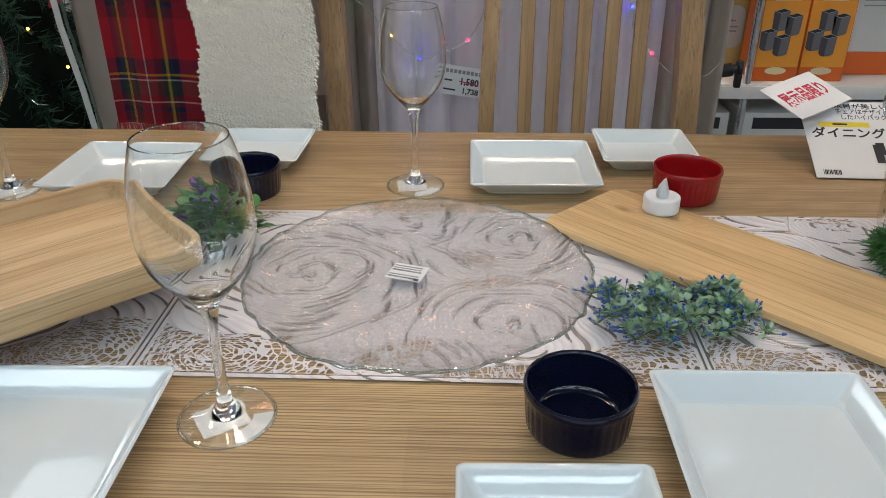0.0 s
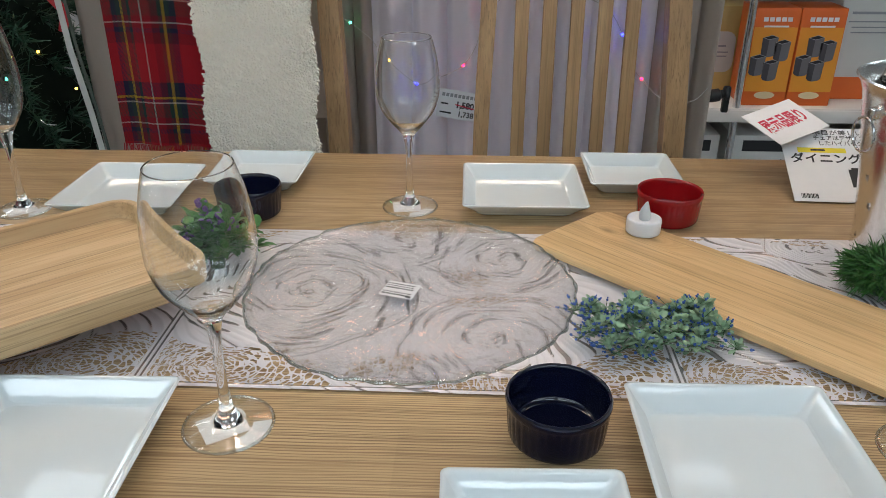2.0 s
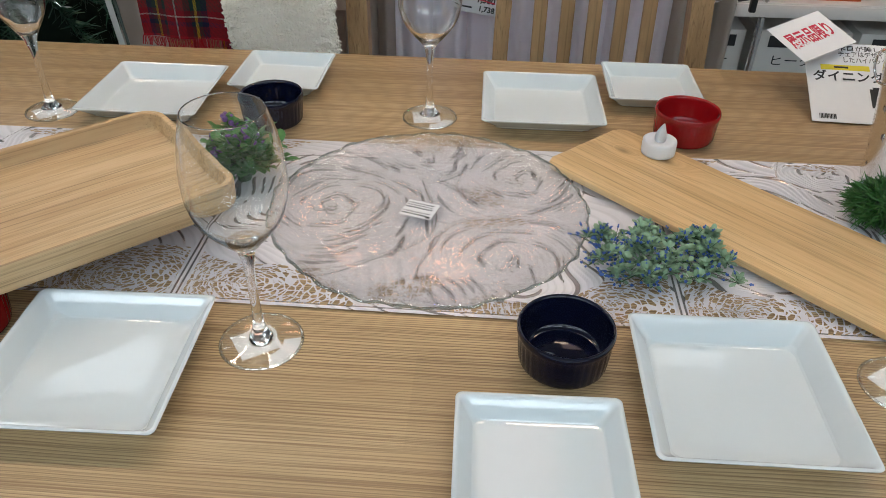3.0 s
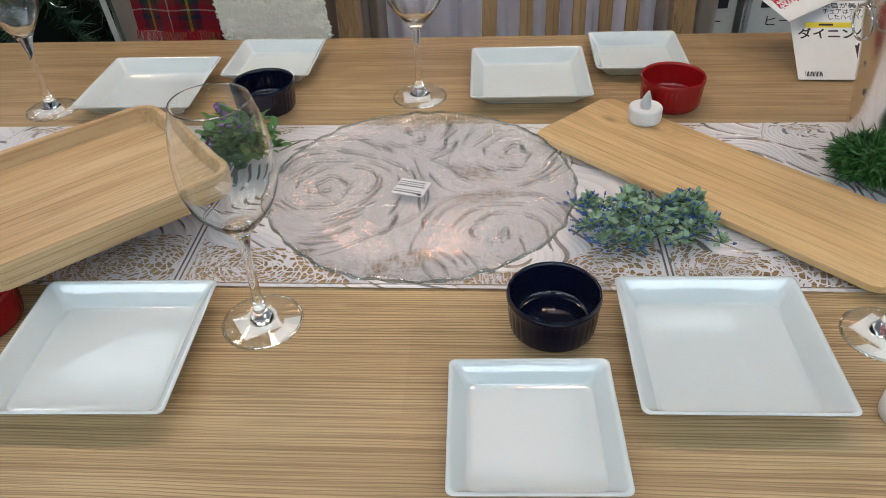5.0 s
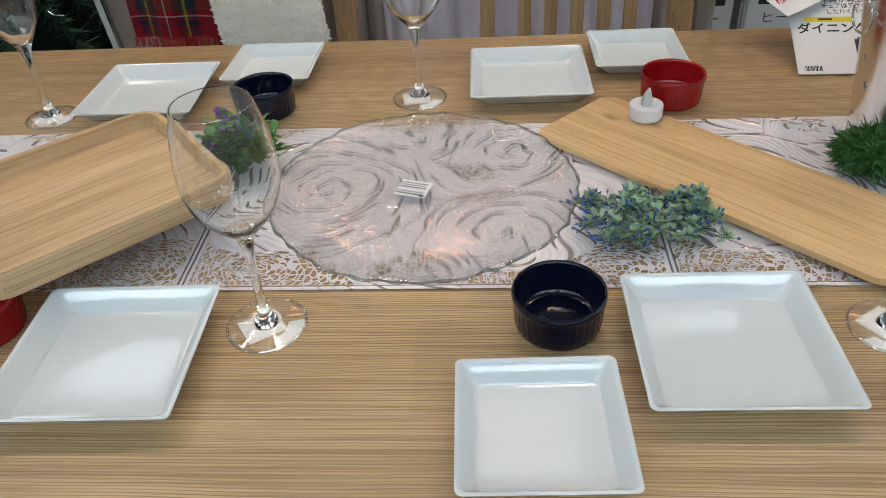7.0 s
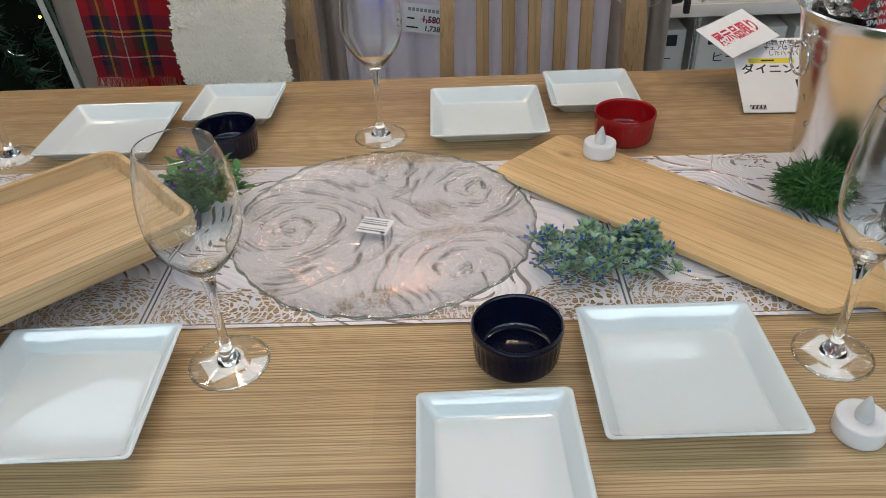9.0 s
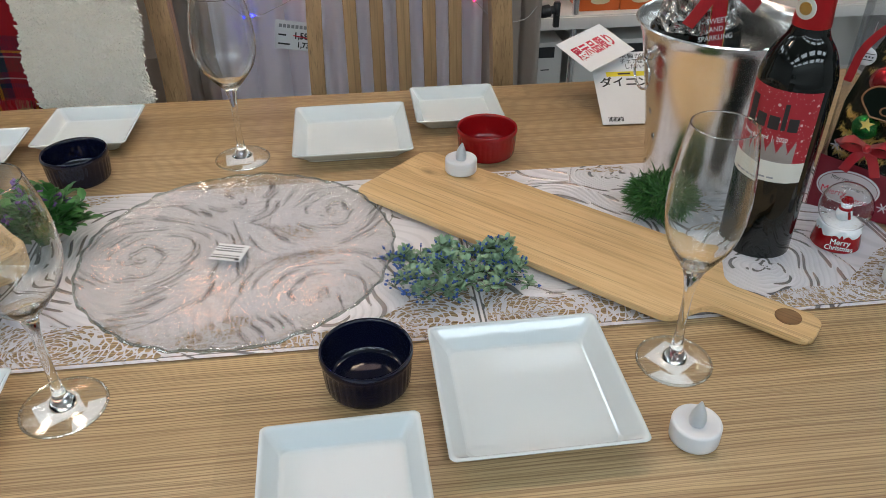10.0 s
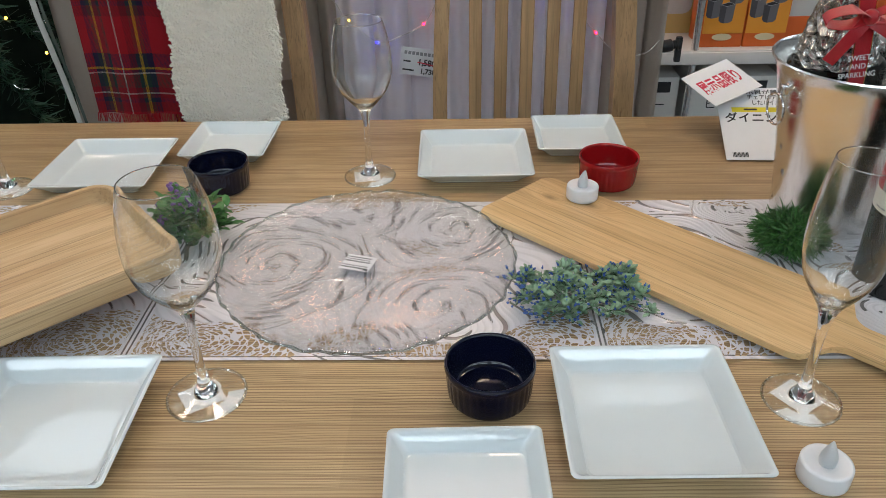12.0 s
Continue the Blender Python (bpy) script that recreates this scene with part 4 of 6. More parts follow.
def berry_sprig():
    rnd = random.Random(8)
    t = thing("artificial_sprig", "pale green leafy sprig with tiny blue berries", "plant", (-0.002, -0.013, T + 0.0022))
    leaves, stems, berries = bmesh.new(), bmesh.new(), bmesh.new()
    root = Vector((0.262, 0.010, 0.010))
    for i in range(72):
        # twigs fan out from under the board
        ex, ey = rnd.uniform(0.148, 0.280), rnd.uniform(-0.098, -0.012)
        if (ex - 0.21) ** 2 / 0.0052 + (ey + 0.055 - 0.35 * (0.21 - ex)) ** 2 / 0.0016 > 1.15:
            ex, ey = 0.21 + (ex - 0.21) * 0.75, -0.055 + (ey + 0.055) * 0.8
        ez = rnd.uniform(0.004, 0.022)
        start = Vector((min(max(ex + rnd.uniform(-0.01, 0.04), 0.17), 0.275), ey + rnd.uniform(0.004, 0.02), rnd.uniform(0.004, 0.014)))
        mid = (start + Vector((ex, ey, ez))) / 2 + Vector((0, 0, 0.006))
        path = spline([tuple(start), tuple(mid), (ex, ey, ez)], 5)
        tube(path, 0.0006, 4, stems)
        for p in path[2:]:
            for k in range(3):
                d = Vector((rnd.uniform(-1, 1), rnd.uniform(-1, 1), rnd.uniform(-0.2, 1.1))).normalized()
                oval_leaf(leaves, Vector(p) + d * 0.002, d, Vector((0.1, 0.1, 1)), rnd.uniform(0.0052, 0.0082), rnd.uniform(0.0040, 0.0056))
        for k in range(7 if ex < 0.185 else (4 if i % 2 else 2)):
            q = Vector(path[-1]) + Vector((rnd.uniform(-0.016, 0.008), rnd.uniform(-0.014, 0.006), rnd.uniform(0.002, 0.012)))
            tube([path[-1], tuple(q)], 0.0003, 3, stems)
            d = (q - Vector(path[-1])).normalized()
            ball(berries, q, rnd.uniform(0.0011, 0.0015), 6)
            ball(berries, q + d * 0.0020, 0.0009, 5)
    part("foliage", leaves, M_LEAF_B, t, "pale sage green leaves", smooth=False)
    part("stem", stems, M_STEM, t)
    part("berry_cluster", berries, M_BLUEBUD, t, "tiny blue berries")


def grass_ball():
    rnd = random.Random(11)
    t = thing("artificial_grass_ball", "dark green artificial grass tuft in a ball", "plant", (0.453, 0.032, T + 0.0022))
    blades = bmesh.new()
    for i in range(2300):
        a, e = rnd.uniform(0, 6.283), math.asin(rnd.uniform(-0.35, 1.0))
        out = Vector((math.cos(a) * math.cos(e), math.sin(a) * math.cos(e), 0.66 * math.sin(e)))
        p = Vector((0, 0, 0.021)) + out * rnd.uniform(0.020, 0.032)
        ln = rnd.uniform(0.010, 0.020)
        way = out + 0.5 * Vector((rnd.uniform(-1, 1), rnd.uniform(-1, 1), rnd.uniform(-1, 1)))
        bend = Vector((rnd.uniform(-1, 1), rnd.uniform(-1, 1), rnd.uniform(-1.0, 0.5))) * 0.55
        side = out.cross(Vector((rnd.uniform(-1, 1), rnd.uniform(-1, 1), rnd.uniform(-1, 1)))).normalized()
        last = None
        for j in range(5):
            w = side * (0.00085, 0.00095, 0.0009, 0.0007, 0.0002)[j]
            row = [blades.verts.new(p - w), blades.verts.new(p + w)]
            if last:
                blades.faces.new((last[0], last[1], row[1], row[0]))
            last = row
            way = (way + bend * 0.75).normalized()
            p = p + way * ln / 4
            p.z = max(p.z, 0.001)
    part("grass_tuft", blades, M_GRASS, t, smooth=False)
    core = bmesh.new()
    bmesh.ops.create_icosphere(core, subdivisions=3, radius=0.0285, matrix=Matrix.Translation((0, 0, 0.0192)) @ Matrix.Diagonal((1, 1, 0.66, 1)))
    part("core", core, M_PINE, t)


berry_plant()
berry_sprig()
grass_ball()


# ---------------------------------------------------------------- ice bucket and the bottle in it
def ice_bucket(at):
    t = thing("ice_bucket", "polished steel ice bucket with ring handles", "ice bucket", at)
    prof = [(0.0, 0.003), (0.056, 0.003), (0.060, 0.0), (0.0625, 0.003), (0.0635, 0.010), (0.0640, 0.022), (0.0668, 0.05), (0.0735, 0.10), (0.0825, 0.15), (0.0872, 0.176), (0.0915, 0.186),
            (0.0945, 0.1895), (0.0958, 0.1912), (0.0948, 0.1930), (0.0925, 0.1922), (0.0885, 0.186), (0.0858, 0.176), (0.0812, 0.15), (0.0722, 0.10), (0.0655, 0.05), (0.0625, 0.012), (0.0, 0.008)]
    part("bucket_body", lathe(prof, 96), M_STEEL, t, angle=60)
    for a in (188, 302):
        c, s = math.cos(radians(a)), math.sin(radians(a))
        lug = part("handle_lug", box(0.009, 0.010, 0.012, (0.0875, 0, 0.156), 0.003, 3), M_CHROME, t)
        lug.matrix_basis = pose(0, 0, 0, 0, 0, a)
        ring = [(0.0935 + 0.006 * (1 - math.cos(q)) / 2 * -0.2, 0.017 * math.sin(q), 0.158 - 0.017 + 0.017 * math.cos(q)) for q in [2 * math.pi * i / 28 for i in range(29)]]
        ob = part("ring_handle", tube(ring, 0.0014, 8), M_CHROME, lug, "round steel ring")
    return t


def ribbon(points, width, bm=None, normal=(0, -1, 0.2)):
    """A thick flat band along points."""
    bm = bm or bmesh.new()
    pts = [Vector(p) for p in points]
    n = Vector(normal).normalized()
    rows = []
    for i, p in enumerate(pts):
        d = (pts[min(i + 1, len(pts) - 1)] - pts[max(i - 1, 0)]).normalized()
        side = d.cross(n).normalized() * width / 2
        th = n * 0.0004
        rows.append([bm.verts.new(p - side + th), bm.verts.new(p + side + th), bm.verts.new(p + side - th), bm.verts.new(p - side - th)])
    for a, b in zip(rows, rows[1:]):
        for j in range(4):
            bm.faces.new((a[j], a[(j + 1) % 4], b[(j + 1) % 4], b[j]))
    bm.faces.new(rows[0][::-1])
    bm.faces.new(rows[-1])
    return bm


M_RIBBON = cloth("red_satin_ribbon", (0.34, 0.008, 0.016), (0.50, 0.014, 0.022), 500, 0.35)
def foil():
    k = Nodes("crinkled_silver_wrap")
    v = k.coords()
    vo = k.n("TexVoronoi")
    k.link(v, vo.inputs["Vector"])
    vo.inputs["Scale"].default_value = 95
    k.bump(k.math("ADD", vo.outputs["Distance"], k.noise(v, 60, 4)), 1.0, 0.012)
    a = k.noise(v, 30, 3)
    return k.set(color=k.mix(a, (0.28, 0.28, 0.27), (0.80, 0.80, 0.78)), metal=0.85, rough=0.18)


M_FOIL = foil()


def wrapped_bottle(at):
    t = thing("wrapped_bottle", "sparkling wine bottle wrapped in clear film with red ribbon", "bottle", at, 0)
    t.matrix_basis = pose(*at, 1, -6, 0)
    prof = [(0.0, 0.0), (0.038, 0.0), (0.043, 0.006), (0.0440, 0.06), (0.0445, 0.15), (0.043, 0.175), (0.034, 0.215), (0.022, 0.25), (0.017, 0.29), (0.016, 0.32), (0.0, 0.321)]

    def crease(a, i):
        return 1 + 0.05 * math.sin(7 * a + 1.7 * i) + 0.03 * math.sin(17 * a + 2.9 * i)
    part("wrapper", lathe(spline([(max(r, 0.0), z) for r, z in prof], 3)[:-1] + [prof[-1]], 72, crease), M_FOIL, t, "crinkled clear and silver wrapping", angle=25)
    part("dark_glass", lathe([(0.0, 0.14), (0.0435, 0.14), (0.0470, 0.145), (0.0478, 0.165), (0.0472, 0.183), (0.044, 0.186), (0.0, 0.187)], 48), M_BOTTLE, t, "dark lower glass with bottle print")
    f = (0, -1, 0.15)
    band = part("ribbon_band", ribbon([(-0.001, -0.0492, 0.150), (0.000, -0.0500, 0.19), (0.003, -0.0455, 0.215), (0.004, -0.040, 0.245), (0.004, -0.034, 0.30)], 0.017, normal=f), M_RIBBON, t, "red ribbon band with gold edges")
    for sx in (-0.0082, 0.0082):
        part("gold_edge", ribbon([(sx - 0.001, -0.0500, 0.150), (sx, -0.0508, 0.19), (sx + 0.003, -0.0463, 0.215), (sx + 0.004, -0.0408, 0.245), (sx + 0.004, -0.0348, 0.30)], 0.0008, normal=f), M_GOLD, band)
    bow = bmesh.new()
    for k in (-1, 1):
        ribbon(spline([(0.004, -0.046, 0.243), (0.004 + k * 0.020, -0.060, 0.256), (0.004 + k * 0.040, -0.054, 0.252), (0.004 + k * 0.043, -0.050, 0.243), (0.004 + k * 0.022, -0.050, 0.238), (0.004, -0.046, 0.241)], 5), 0.014, bow, (0, -0.4, 1))
        ribbon(spline([(0.004, -0.047, 0.241), (0.004 + k * 0.018, -0.056, 0.228), (0.004 + k * 0.036, -0.052, 0.207 + 0.004 * k)], 5), 0.013, bow, f)
    ball(bow, (0.004, -0.050, 0.243), 0.008, 10)
    part("bow", bow, M_RIBBON, t, "red satin bow")
    for i, (text, w) in enumerate((("SWEET", 0.022), ("AND", 0.015), ("SPARKLING", 0.036))):
        letters(text, 0.0075, M_PAPER, t, pose(-0.001, -0.0515, 0.2035 - 0.0088 * i, 84, 0, 0), width=w)
    return t


ice_bucket((0.5285, 0.1125, T + 0.0022))
wrapped_bottle((0.512, 0.112, T + 0.0105))


# ---------------------------------------------------------------- red wine bottle
def label_sheet(radius, z0, z1, a0, a1, mat_of, seg=36, rows=24):
    """A paper label bent round a bottle, with a colour slot for each small field."""
    bm = bmesh.new()
    grid = [[bm.verts.new((radius * math.cos(radians(a0 + (a1 - a0) * j / seg)), radius * math.sin(radians(a0 + (a1 - a0) * j / seg)), z0 + (z1 - z0) * i / rows)) for j in range(seg + 1)] for i in range(rows + 1)]
    for i in range(rows):
        for j in range(seg):
            f = bm.faces.new((grid[i][j], grid[i][j + 1], grid[i + 1][j + 1], grid[i + 1][j]))
            f.material_index = mat_of(j / seg, i / rows)
    return bm


def wrap(ob_mesh, radius, angle, z):
    """Bends flat writing (x along, y up) round an upright cylinder, facing the given angle."""
    for v in ob_mesh.vertices:
        a = radians(angle) + v.co.x / radius
        r = radius + v.co.z
        v.co = Vector((r * math.cos(a), r * math.sin(a), z + v.co.y))


def snow_label():
    k = Nodes("red_label_with_snow")
    v = k.coords()
    vo = k.n("TexVoronoi")
    k.link(v, vo.inputs["Vector"])
    vo.inputs["Scale"].default_value = 135
    vo2 = k.n("TexVoronoi")
    k.link(v, vo2.inputs["Vector"])
    vo2.inputs["Scale"].default_value = 330
    dot = k.math("MAXIMUM", k.math("LESS_THAN", vo.outputs["Distance"], 0.20), k.math("LESS_THAN", vo2.outputs["Distance"], 0.16))
    a = k.noise(v, 40, 3)
    return k.set(color=k.mix(k.math("MULTIPLY", dot, 0.8), k.mix(a, (0.34, 0.012, 0.025), (0.42, 0.02, 0.035)), (0.72, 0.62, 0.60)), rough=0.5)


M_SNOW_LABEL = snow_label()
M_SILVER_INK = plain("silver_ink", (0.34, 0.31, 0.30), 0.45, 0.2)
M_LABEL_WHITE = plain("white_label_paper", (0.72, 0.70, 0.64), 0.6)


def wine_bottle(at, face):
    t = thing("wine_bottle", "dark red wine bottle with a red winter label", "bottle", at)
    R = 0.0350
    prof = [(0.0, 0.004), (0.025, 0.003), (0.0315, 0.0), (0.0343, 0.003), (R, 0.009), (R, 0.10), (R, 0.180), (0.0343, 0.190), (0.0310, 0.203), (0.0255, 0.2145), (0.0190, 0.224), (0.0162, 0.234), (0.0150, 0.25), (0.0146, 0.27), (0.0146, 0.296)]
    part("bottle_glass", lathe(spline(prof, 3)[1:] + [(0.0, 0.2962)], 72), M_BOTTLE, t, "very dark glossy glass", angle=60)
    part("capsule", lathe([(0.0168, 0.2325), (0.0170, 0.2335), (0.0160, 0.25), (0.0156, 0.286), (0.0162, 0.2875), (0.0160, 0.290), (0.0155, 0.2985), (0.0140, 0.3002), (0.0, 0.3004)], 48), M_CAPSULE, t, "red foil capsule")
    seal = part("seal", lathe([(0.0, 0.0010), (0.0085, 0.0010), (0.0095, 0.0006), (0.0097, 0.0)], 32), M_LABEL_WHITE, t, "round white and gold seal")
    seal.matrix_basis = Matrix.Translation((0.0163 * math.cos(radians(face)), 0.0163 * math.sin(radians(face)), 0.250)) @ pose(0, 0, 0, 90, 0, face + 90)
    part("seal_centre", lathe([(0.0, 0.0014), (0.0055, 0.0014), (0.0058, 0.0010)], 28), M_GOLD, seal, "gold centre")
    a0, a1 = face - 74, face + 74

    def zone(u, v):
        tree = max(0.0, 0.26 - abs(((u * 9) % 1) - 0.5) * 0.30) if 0.30 < u < 0.85 else 0.0
        return 1 if v < 0.215 else (2 if v < 0.215 + tree else 0)
    part("label", label_sheet(R + 0.0003, 0.089, 0.181, a0, a1, zone, 120, 48), [M_SNOW_LABEL, M_LABEL_WHITE, M_SILVER_INK], t, "red snowy label with white foot")
    # the maker's mark stands as plain strokes, not letters
    strokes = bmesh.new()
    for x, y, w, h in ((-0.019, 0.002, 0.010, 0.028), (-0.006, -0.005, 0.010, 0.013), (0.007, -0.005, 0.010, 0.013), (0.016, 0.002, 0.004, 0.026), (0.0245, -0.005, 0.009, 0.013)):
        one = box(w, h, 0.0003, (x, y, 0), 0)
        bmesh.ops.subdivide_edges(one, edges=one.edges[:], cuts=2, use_grid_fill=True)
        join(strokes, one)
    ob = part("brand_mark", strokes, M_INK, t, "black plain strokes", smooth=False)
    wrap(ob.data, R + 0.0004, face, 0.154)
    ob = letters("Winter Blend  |  2020", 0.0062, M_PAPER, t, Matrix(), width=0.046)
    wrap(ob.data, R + 0.0005, face, 0.1335)
    ob = bars([(-0.016 + 0.008 * i, 0, 0.006, 0.0016) for i in range(5)], M_GREY_INK, t, Matrix())
    wrap(ob.data, R + 0.0005, face, 0.0935)


wine_bottle((0.5345, -0.033, T + 0.0022), -150)


# ---------------------------------------------------------------- snow globe
def snow_globe(at):
    t = thing("snow_globe", "small snow globe with snowman on a red base", "snow globe", at, -25)
    part("base", lathe([(0.0, 0.0), (0.0235, 0.0), (0.0245, 0.001), (0.0240, 0.006), (0.0212, 0.021), (0.0205, 0.0225), (0.0, 0.0226)], 48), M_RED, t, "red base", angle=50)

    def drip(a, i):
        return 1.0 + (0.02 * math.sin(5 * a) if i < 3 else 0)
    bm = lathe([(0.0214, 0.0165), (0.0224, 0.0185), (0.0216, 0.0215), (0.0205, 0.0245), (0.016, 0.0275), (0.0, 0.0285)], 60, drip)
    for v in bm.verts:
        if v.co.z < 0.0195:
            a = math.atan2(v.co.y, v.co.x)
            v.co.z += 0.0022 * math.sin(9 * a) + 0.0012 * math.sin(14 * a + 1)
    part("snow_drip", bm, M_CANDLE, t, "white snow edge")
    bm = bmesh.new()
    bmesh.ops.create_uvsphere(bm, u_segments=48, v_segments=32, radius=0.0262, matrix=Matrix.Translation((0, 0, 0.0435)))
    inner = bmesh.new()
    bmesh.ops.create_uvsphere(inner, u_segments=48, v_segments=32, radius=0.0254, matrix=Matrix.Translation((0, 0, 0.0435)))
    bmesh.ops.reverse_faces(inner, faces=inner.faces)
    join(bm, inner)
    g = part("globe", bm, M_GLASS, t, "clear glass globe")
    g.visible_shadow = False
    for i, text in enumerate(("Merry", "Christmas")):
        letters(text, 0.0085 if i == 0 else 0.0075, M_PAPER, t, pose(0, -0.0236 - 0.0004 * i, 0.0132 - 0.0066 * i, 79, 0, 0), width=0.019 if i == 0 else 0.027)
    s = thing("snowman_figurine", "tiny white snowman figurine with red hat and scarf", "figurine", (at[0], at[1], at[2] + 0.027), -25)
    bm = bmesh.new()
    bmesh.ops.create_uvsphere(bm, u_segments=20, v_segments=14, radius=0.0082, matrix=Matrix.Translation((0, 0, 0.0075)))
    bmesh.ops.create_uvsphere(bm, u_segments=20, v_segments=14, radius=0.0055, matrix=Matrix.Translation((0, 0, 0.0182)))
    n0 = len(bm.faces)
    hat = lathe([(0.0060, 0.0215), (0.0062, 0.0228), (0.0046, 0.0232), (0.0042, 0.0262), (0.0, 0.0272)], 20)
    scarf = lathe([(0.0052, 0.0125), (0.0066, 0.0132), (0.0066, 0.0148), (0.0050, 0.0155)], 20)
    for extra in (hat, scarf):
        join(bm, extra)
    tube([(0.003, -0.0062, 0.013), (0.004, -0.0082, 0.010), (0.0045, -0.0090, 0.006)], 0.0014, 6, bm)
    bm.faces.ensure_lookup_table()
    for f in bm.faces[n0:]:
        f.material_index = 1
    me = mesh_of("snowman_figurine", bm, [M_CANDLE, M_RED])
    bpy.data.objects.remove(s)
    s = new("snowman_figurine", me)
    s.matrix_basis = pose(at[0], at[1], at[2] + 0.0278, 0, 0, -25)
    tagged(s, "tiny white snowman figurine with red hat and scarf", "figurine")


snow_globe((0.618, -0.047, T + 0.0022))


# ---------------------------------------------------------------- clear gift bag with a small trimmed tree in it
M_TINSEL = plain("gold_tinsel", (0.92, 0.70, 0.22), 0.3, 0.25)
M_BAUBLE = {"red": plain("red_bauble", (0.45, 0.01, 0.02), 0.18, 0.7), "green": plain("green_bauble", (0.01, 0.30, 0.06), 0.15, 0.8), "blue": plain("blue_bauble", (0.015, 0.03, 0.42), 0.18, 0.7), "gold": M_GOLD}
M_FILM = film_mat("clear_bag_film", (0.95, 0.955, 0.96), 0.02, 0.05, 0.0, 0.4)
M_BAG_RED = speckled("red_bag_print", (0.15, 0.006, 0.016), (0.21, 0.008, 0.022), 20, 0.35, 0.05)
M_WHITE_INK = plain("white_ink", (0.72, 0.70, 0.72), 0.5)
M_BRONZE = plain("bronze_ink", (0.34, 0.17, 0.08), 0.45, 0.3)
# near-black: shade inside the trees put into colour; also the bag's dark print
M_DARK = speckled("tree_shade_and_dark_print", (0.004, 0.008, 0.006), (0.010, 0.016, 0.012), 60, 0.9, 0.3, spec=0.08)


def star(r, th=0.0008):
    pts = [((r if i % 2 == 0 else r * 0.42) * math.sin(math.pi * i / 5), (r if i % 2 == 0 else r * 0.42) * math.cos(math.pi * i / 5)) for i in range(10)]
    return prism(pts[::-1], 0, th)


def gift_bag(at, rz):
    W, D, H = 0.19, 0.09, 0.25
    t = thing("gift_bag", "clear plastic gift bag with red christmas print", "gift bag", at, rz)
    # local x along the front, y into the bag; the front stands at y = 0
    for name, bm in (("front_film", box(W, 0.0006, H, (W / 2, 0, 0), 0)), ("back_film", box(W, 0.0006, H, (W / 2, D, 0), 0)), ("side_film", box(0.0006, D, H, (0, D / 2, 0), 0)), ("side_film", box(0.0006, D, H, (W, D / 2, 0), 0))):
        f = part(name, bm, M_FILM, t, smooth=False)
        f.visible_shadow = False
    band = part("red_print", prism([(0, 0), (W, 0), (W, 0.066), (W * 0.8, 0.052), (W * 0.62, 0.046), (W * 0.45, 0.052), (W * 0.25, 0.058), (0, 0.064)], 0, 0.0006), M_BAG_RED, t, "red printed foot with snowflakes", pose(0, -0.0010, 0, 90, 0, 0), smooth=False)
    part("side_print", box(0.0006, D, 0.062, (-0.001, D / 2, 0), 0), M_BAG_RED, t, smooth=False)
    page = lambda x, z, y=-0.0014: pose(x, y, z, 90, 0, 0)
    oval = [(0.032 * math.cos(a), 0.020 * math.sin(a)) for a in [2 * math.pi * i / 40 for i in range(40)]]
    ov = part("greeting_oval", prism(oval, 0, 0.0008), M_WHITE_INK, t, "white greeting oval", page(0.036, 0.032, -0.0022), smooth=False)
    small = [(x * 0.94, y * 0.91) for x, y in oval]
    part("greeting_field", prism(small, 0, 0.0003), M_BAG_RED, ov, m=pose(0, 0, 0.0009), smooth=False)
    part("greeting_field", prism([(x * 0.98, y * 0.97) for x, y in small], 0, 0.0003), plain("pale_pink_print", (0.62, 0.55, 0.56), 0.5), ov, m=pose(0, 0, 0.0013), smooth=False)
    for text, sz, x, y, w, mat in (("May your", 0.0062, -0.008, 0.010, 0.022, M_INK), ("and bright,", 0.0062, 0.006, 0.003, 0.026, M_INK), ("Merry", 0.0115, -0.013, -0.006, 0.026, M_RED_INK), ("Christmas", 0.0085, 0.010, -0.012, 0.030, M_RED_INK)):
        letters(text, sz, mat, ov, pose(x, y, 0.0019), width=w)
    for x, z, r in ((0.012, 0.078, 0.006), (0.092, 0.062, 0.009), (0.125, 0.076, 0.006), (0.170, 0.062, 0.008), (0.020, 0.015, 0.005), (0.075, 0.018, 0.006)):
        bm = bmesh.new()
        for q in range(3):
            box(2 * r, 0.0012, 0.0004, (0, 0, 0), 0, 1, bm, pose(0, 0, 0, 0, 0, 60 * q))
        part("printed_snowflake", bm, M_WHITE_INK, t, m=page(x, z), smooth=False)
    bm = bmesh.new()
    box(0.0016, 0.050, 0.0004, (0, 0.025, 0), 0, 1, bm)
    for q in range(5):
        for k in (-1, 1):
            tube([(0, 0.012 + 0.008 * q, 0), (k * (0.012 - 0.0018 * q), 0.016 + 0.008 * q, 0), (k * (0.013 - 0.002 * q), 0.011 + 0.008 * q, 0)], 0.0008, 4, bm)
    part("printed_tree", bm, M_WHITE_INK, t, "white printed scroll tree", page(0.115, 0.006), smooth=False)
    scroll = spline([(-0.050, -0.015, 0.001), (0.0, -0.020, 0.001), (0.050, -0.021, 0.001), (0.060, -0.006, 0.001), (0.054, 0.010, 0.001), (0.020, 0.017, 0.001), (-0.020, 0.016, 0.001), (-0.050, 0.018, 0.001), (-0.062, 0.004, 0.001), (-0.050, -0.015, 0.001)], 6)
    sign = part("greeting_sign", prism([(x, y) for x, y, z in scroll[:-1]], 0, 0.0006), M_DARK, t, "dark printed greeting sign", page(0.084, 0.132), smooth=False)
    part("sign_outline", tube(scroll, 0.0010, 5), M_BRONZE, sign)
    letters("MERRY", 0.0125, M_BRONZE, sign, pose(0.006, 0.0075, 0.001), width=0.046)
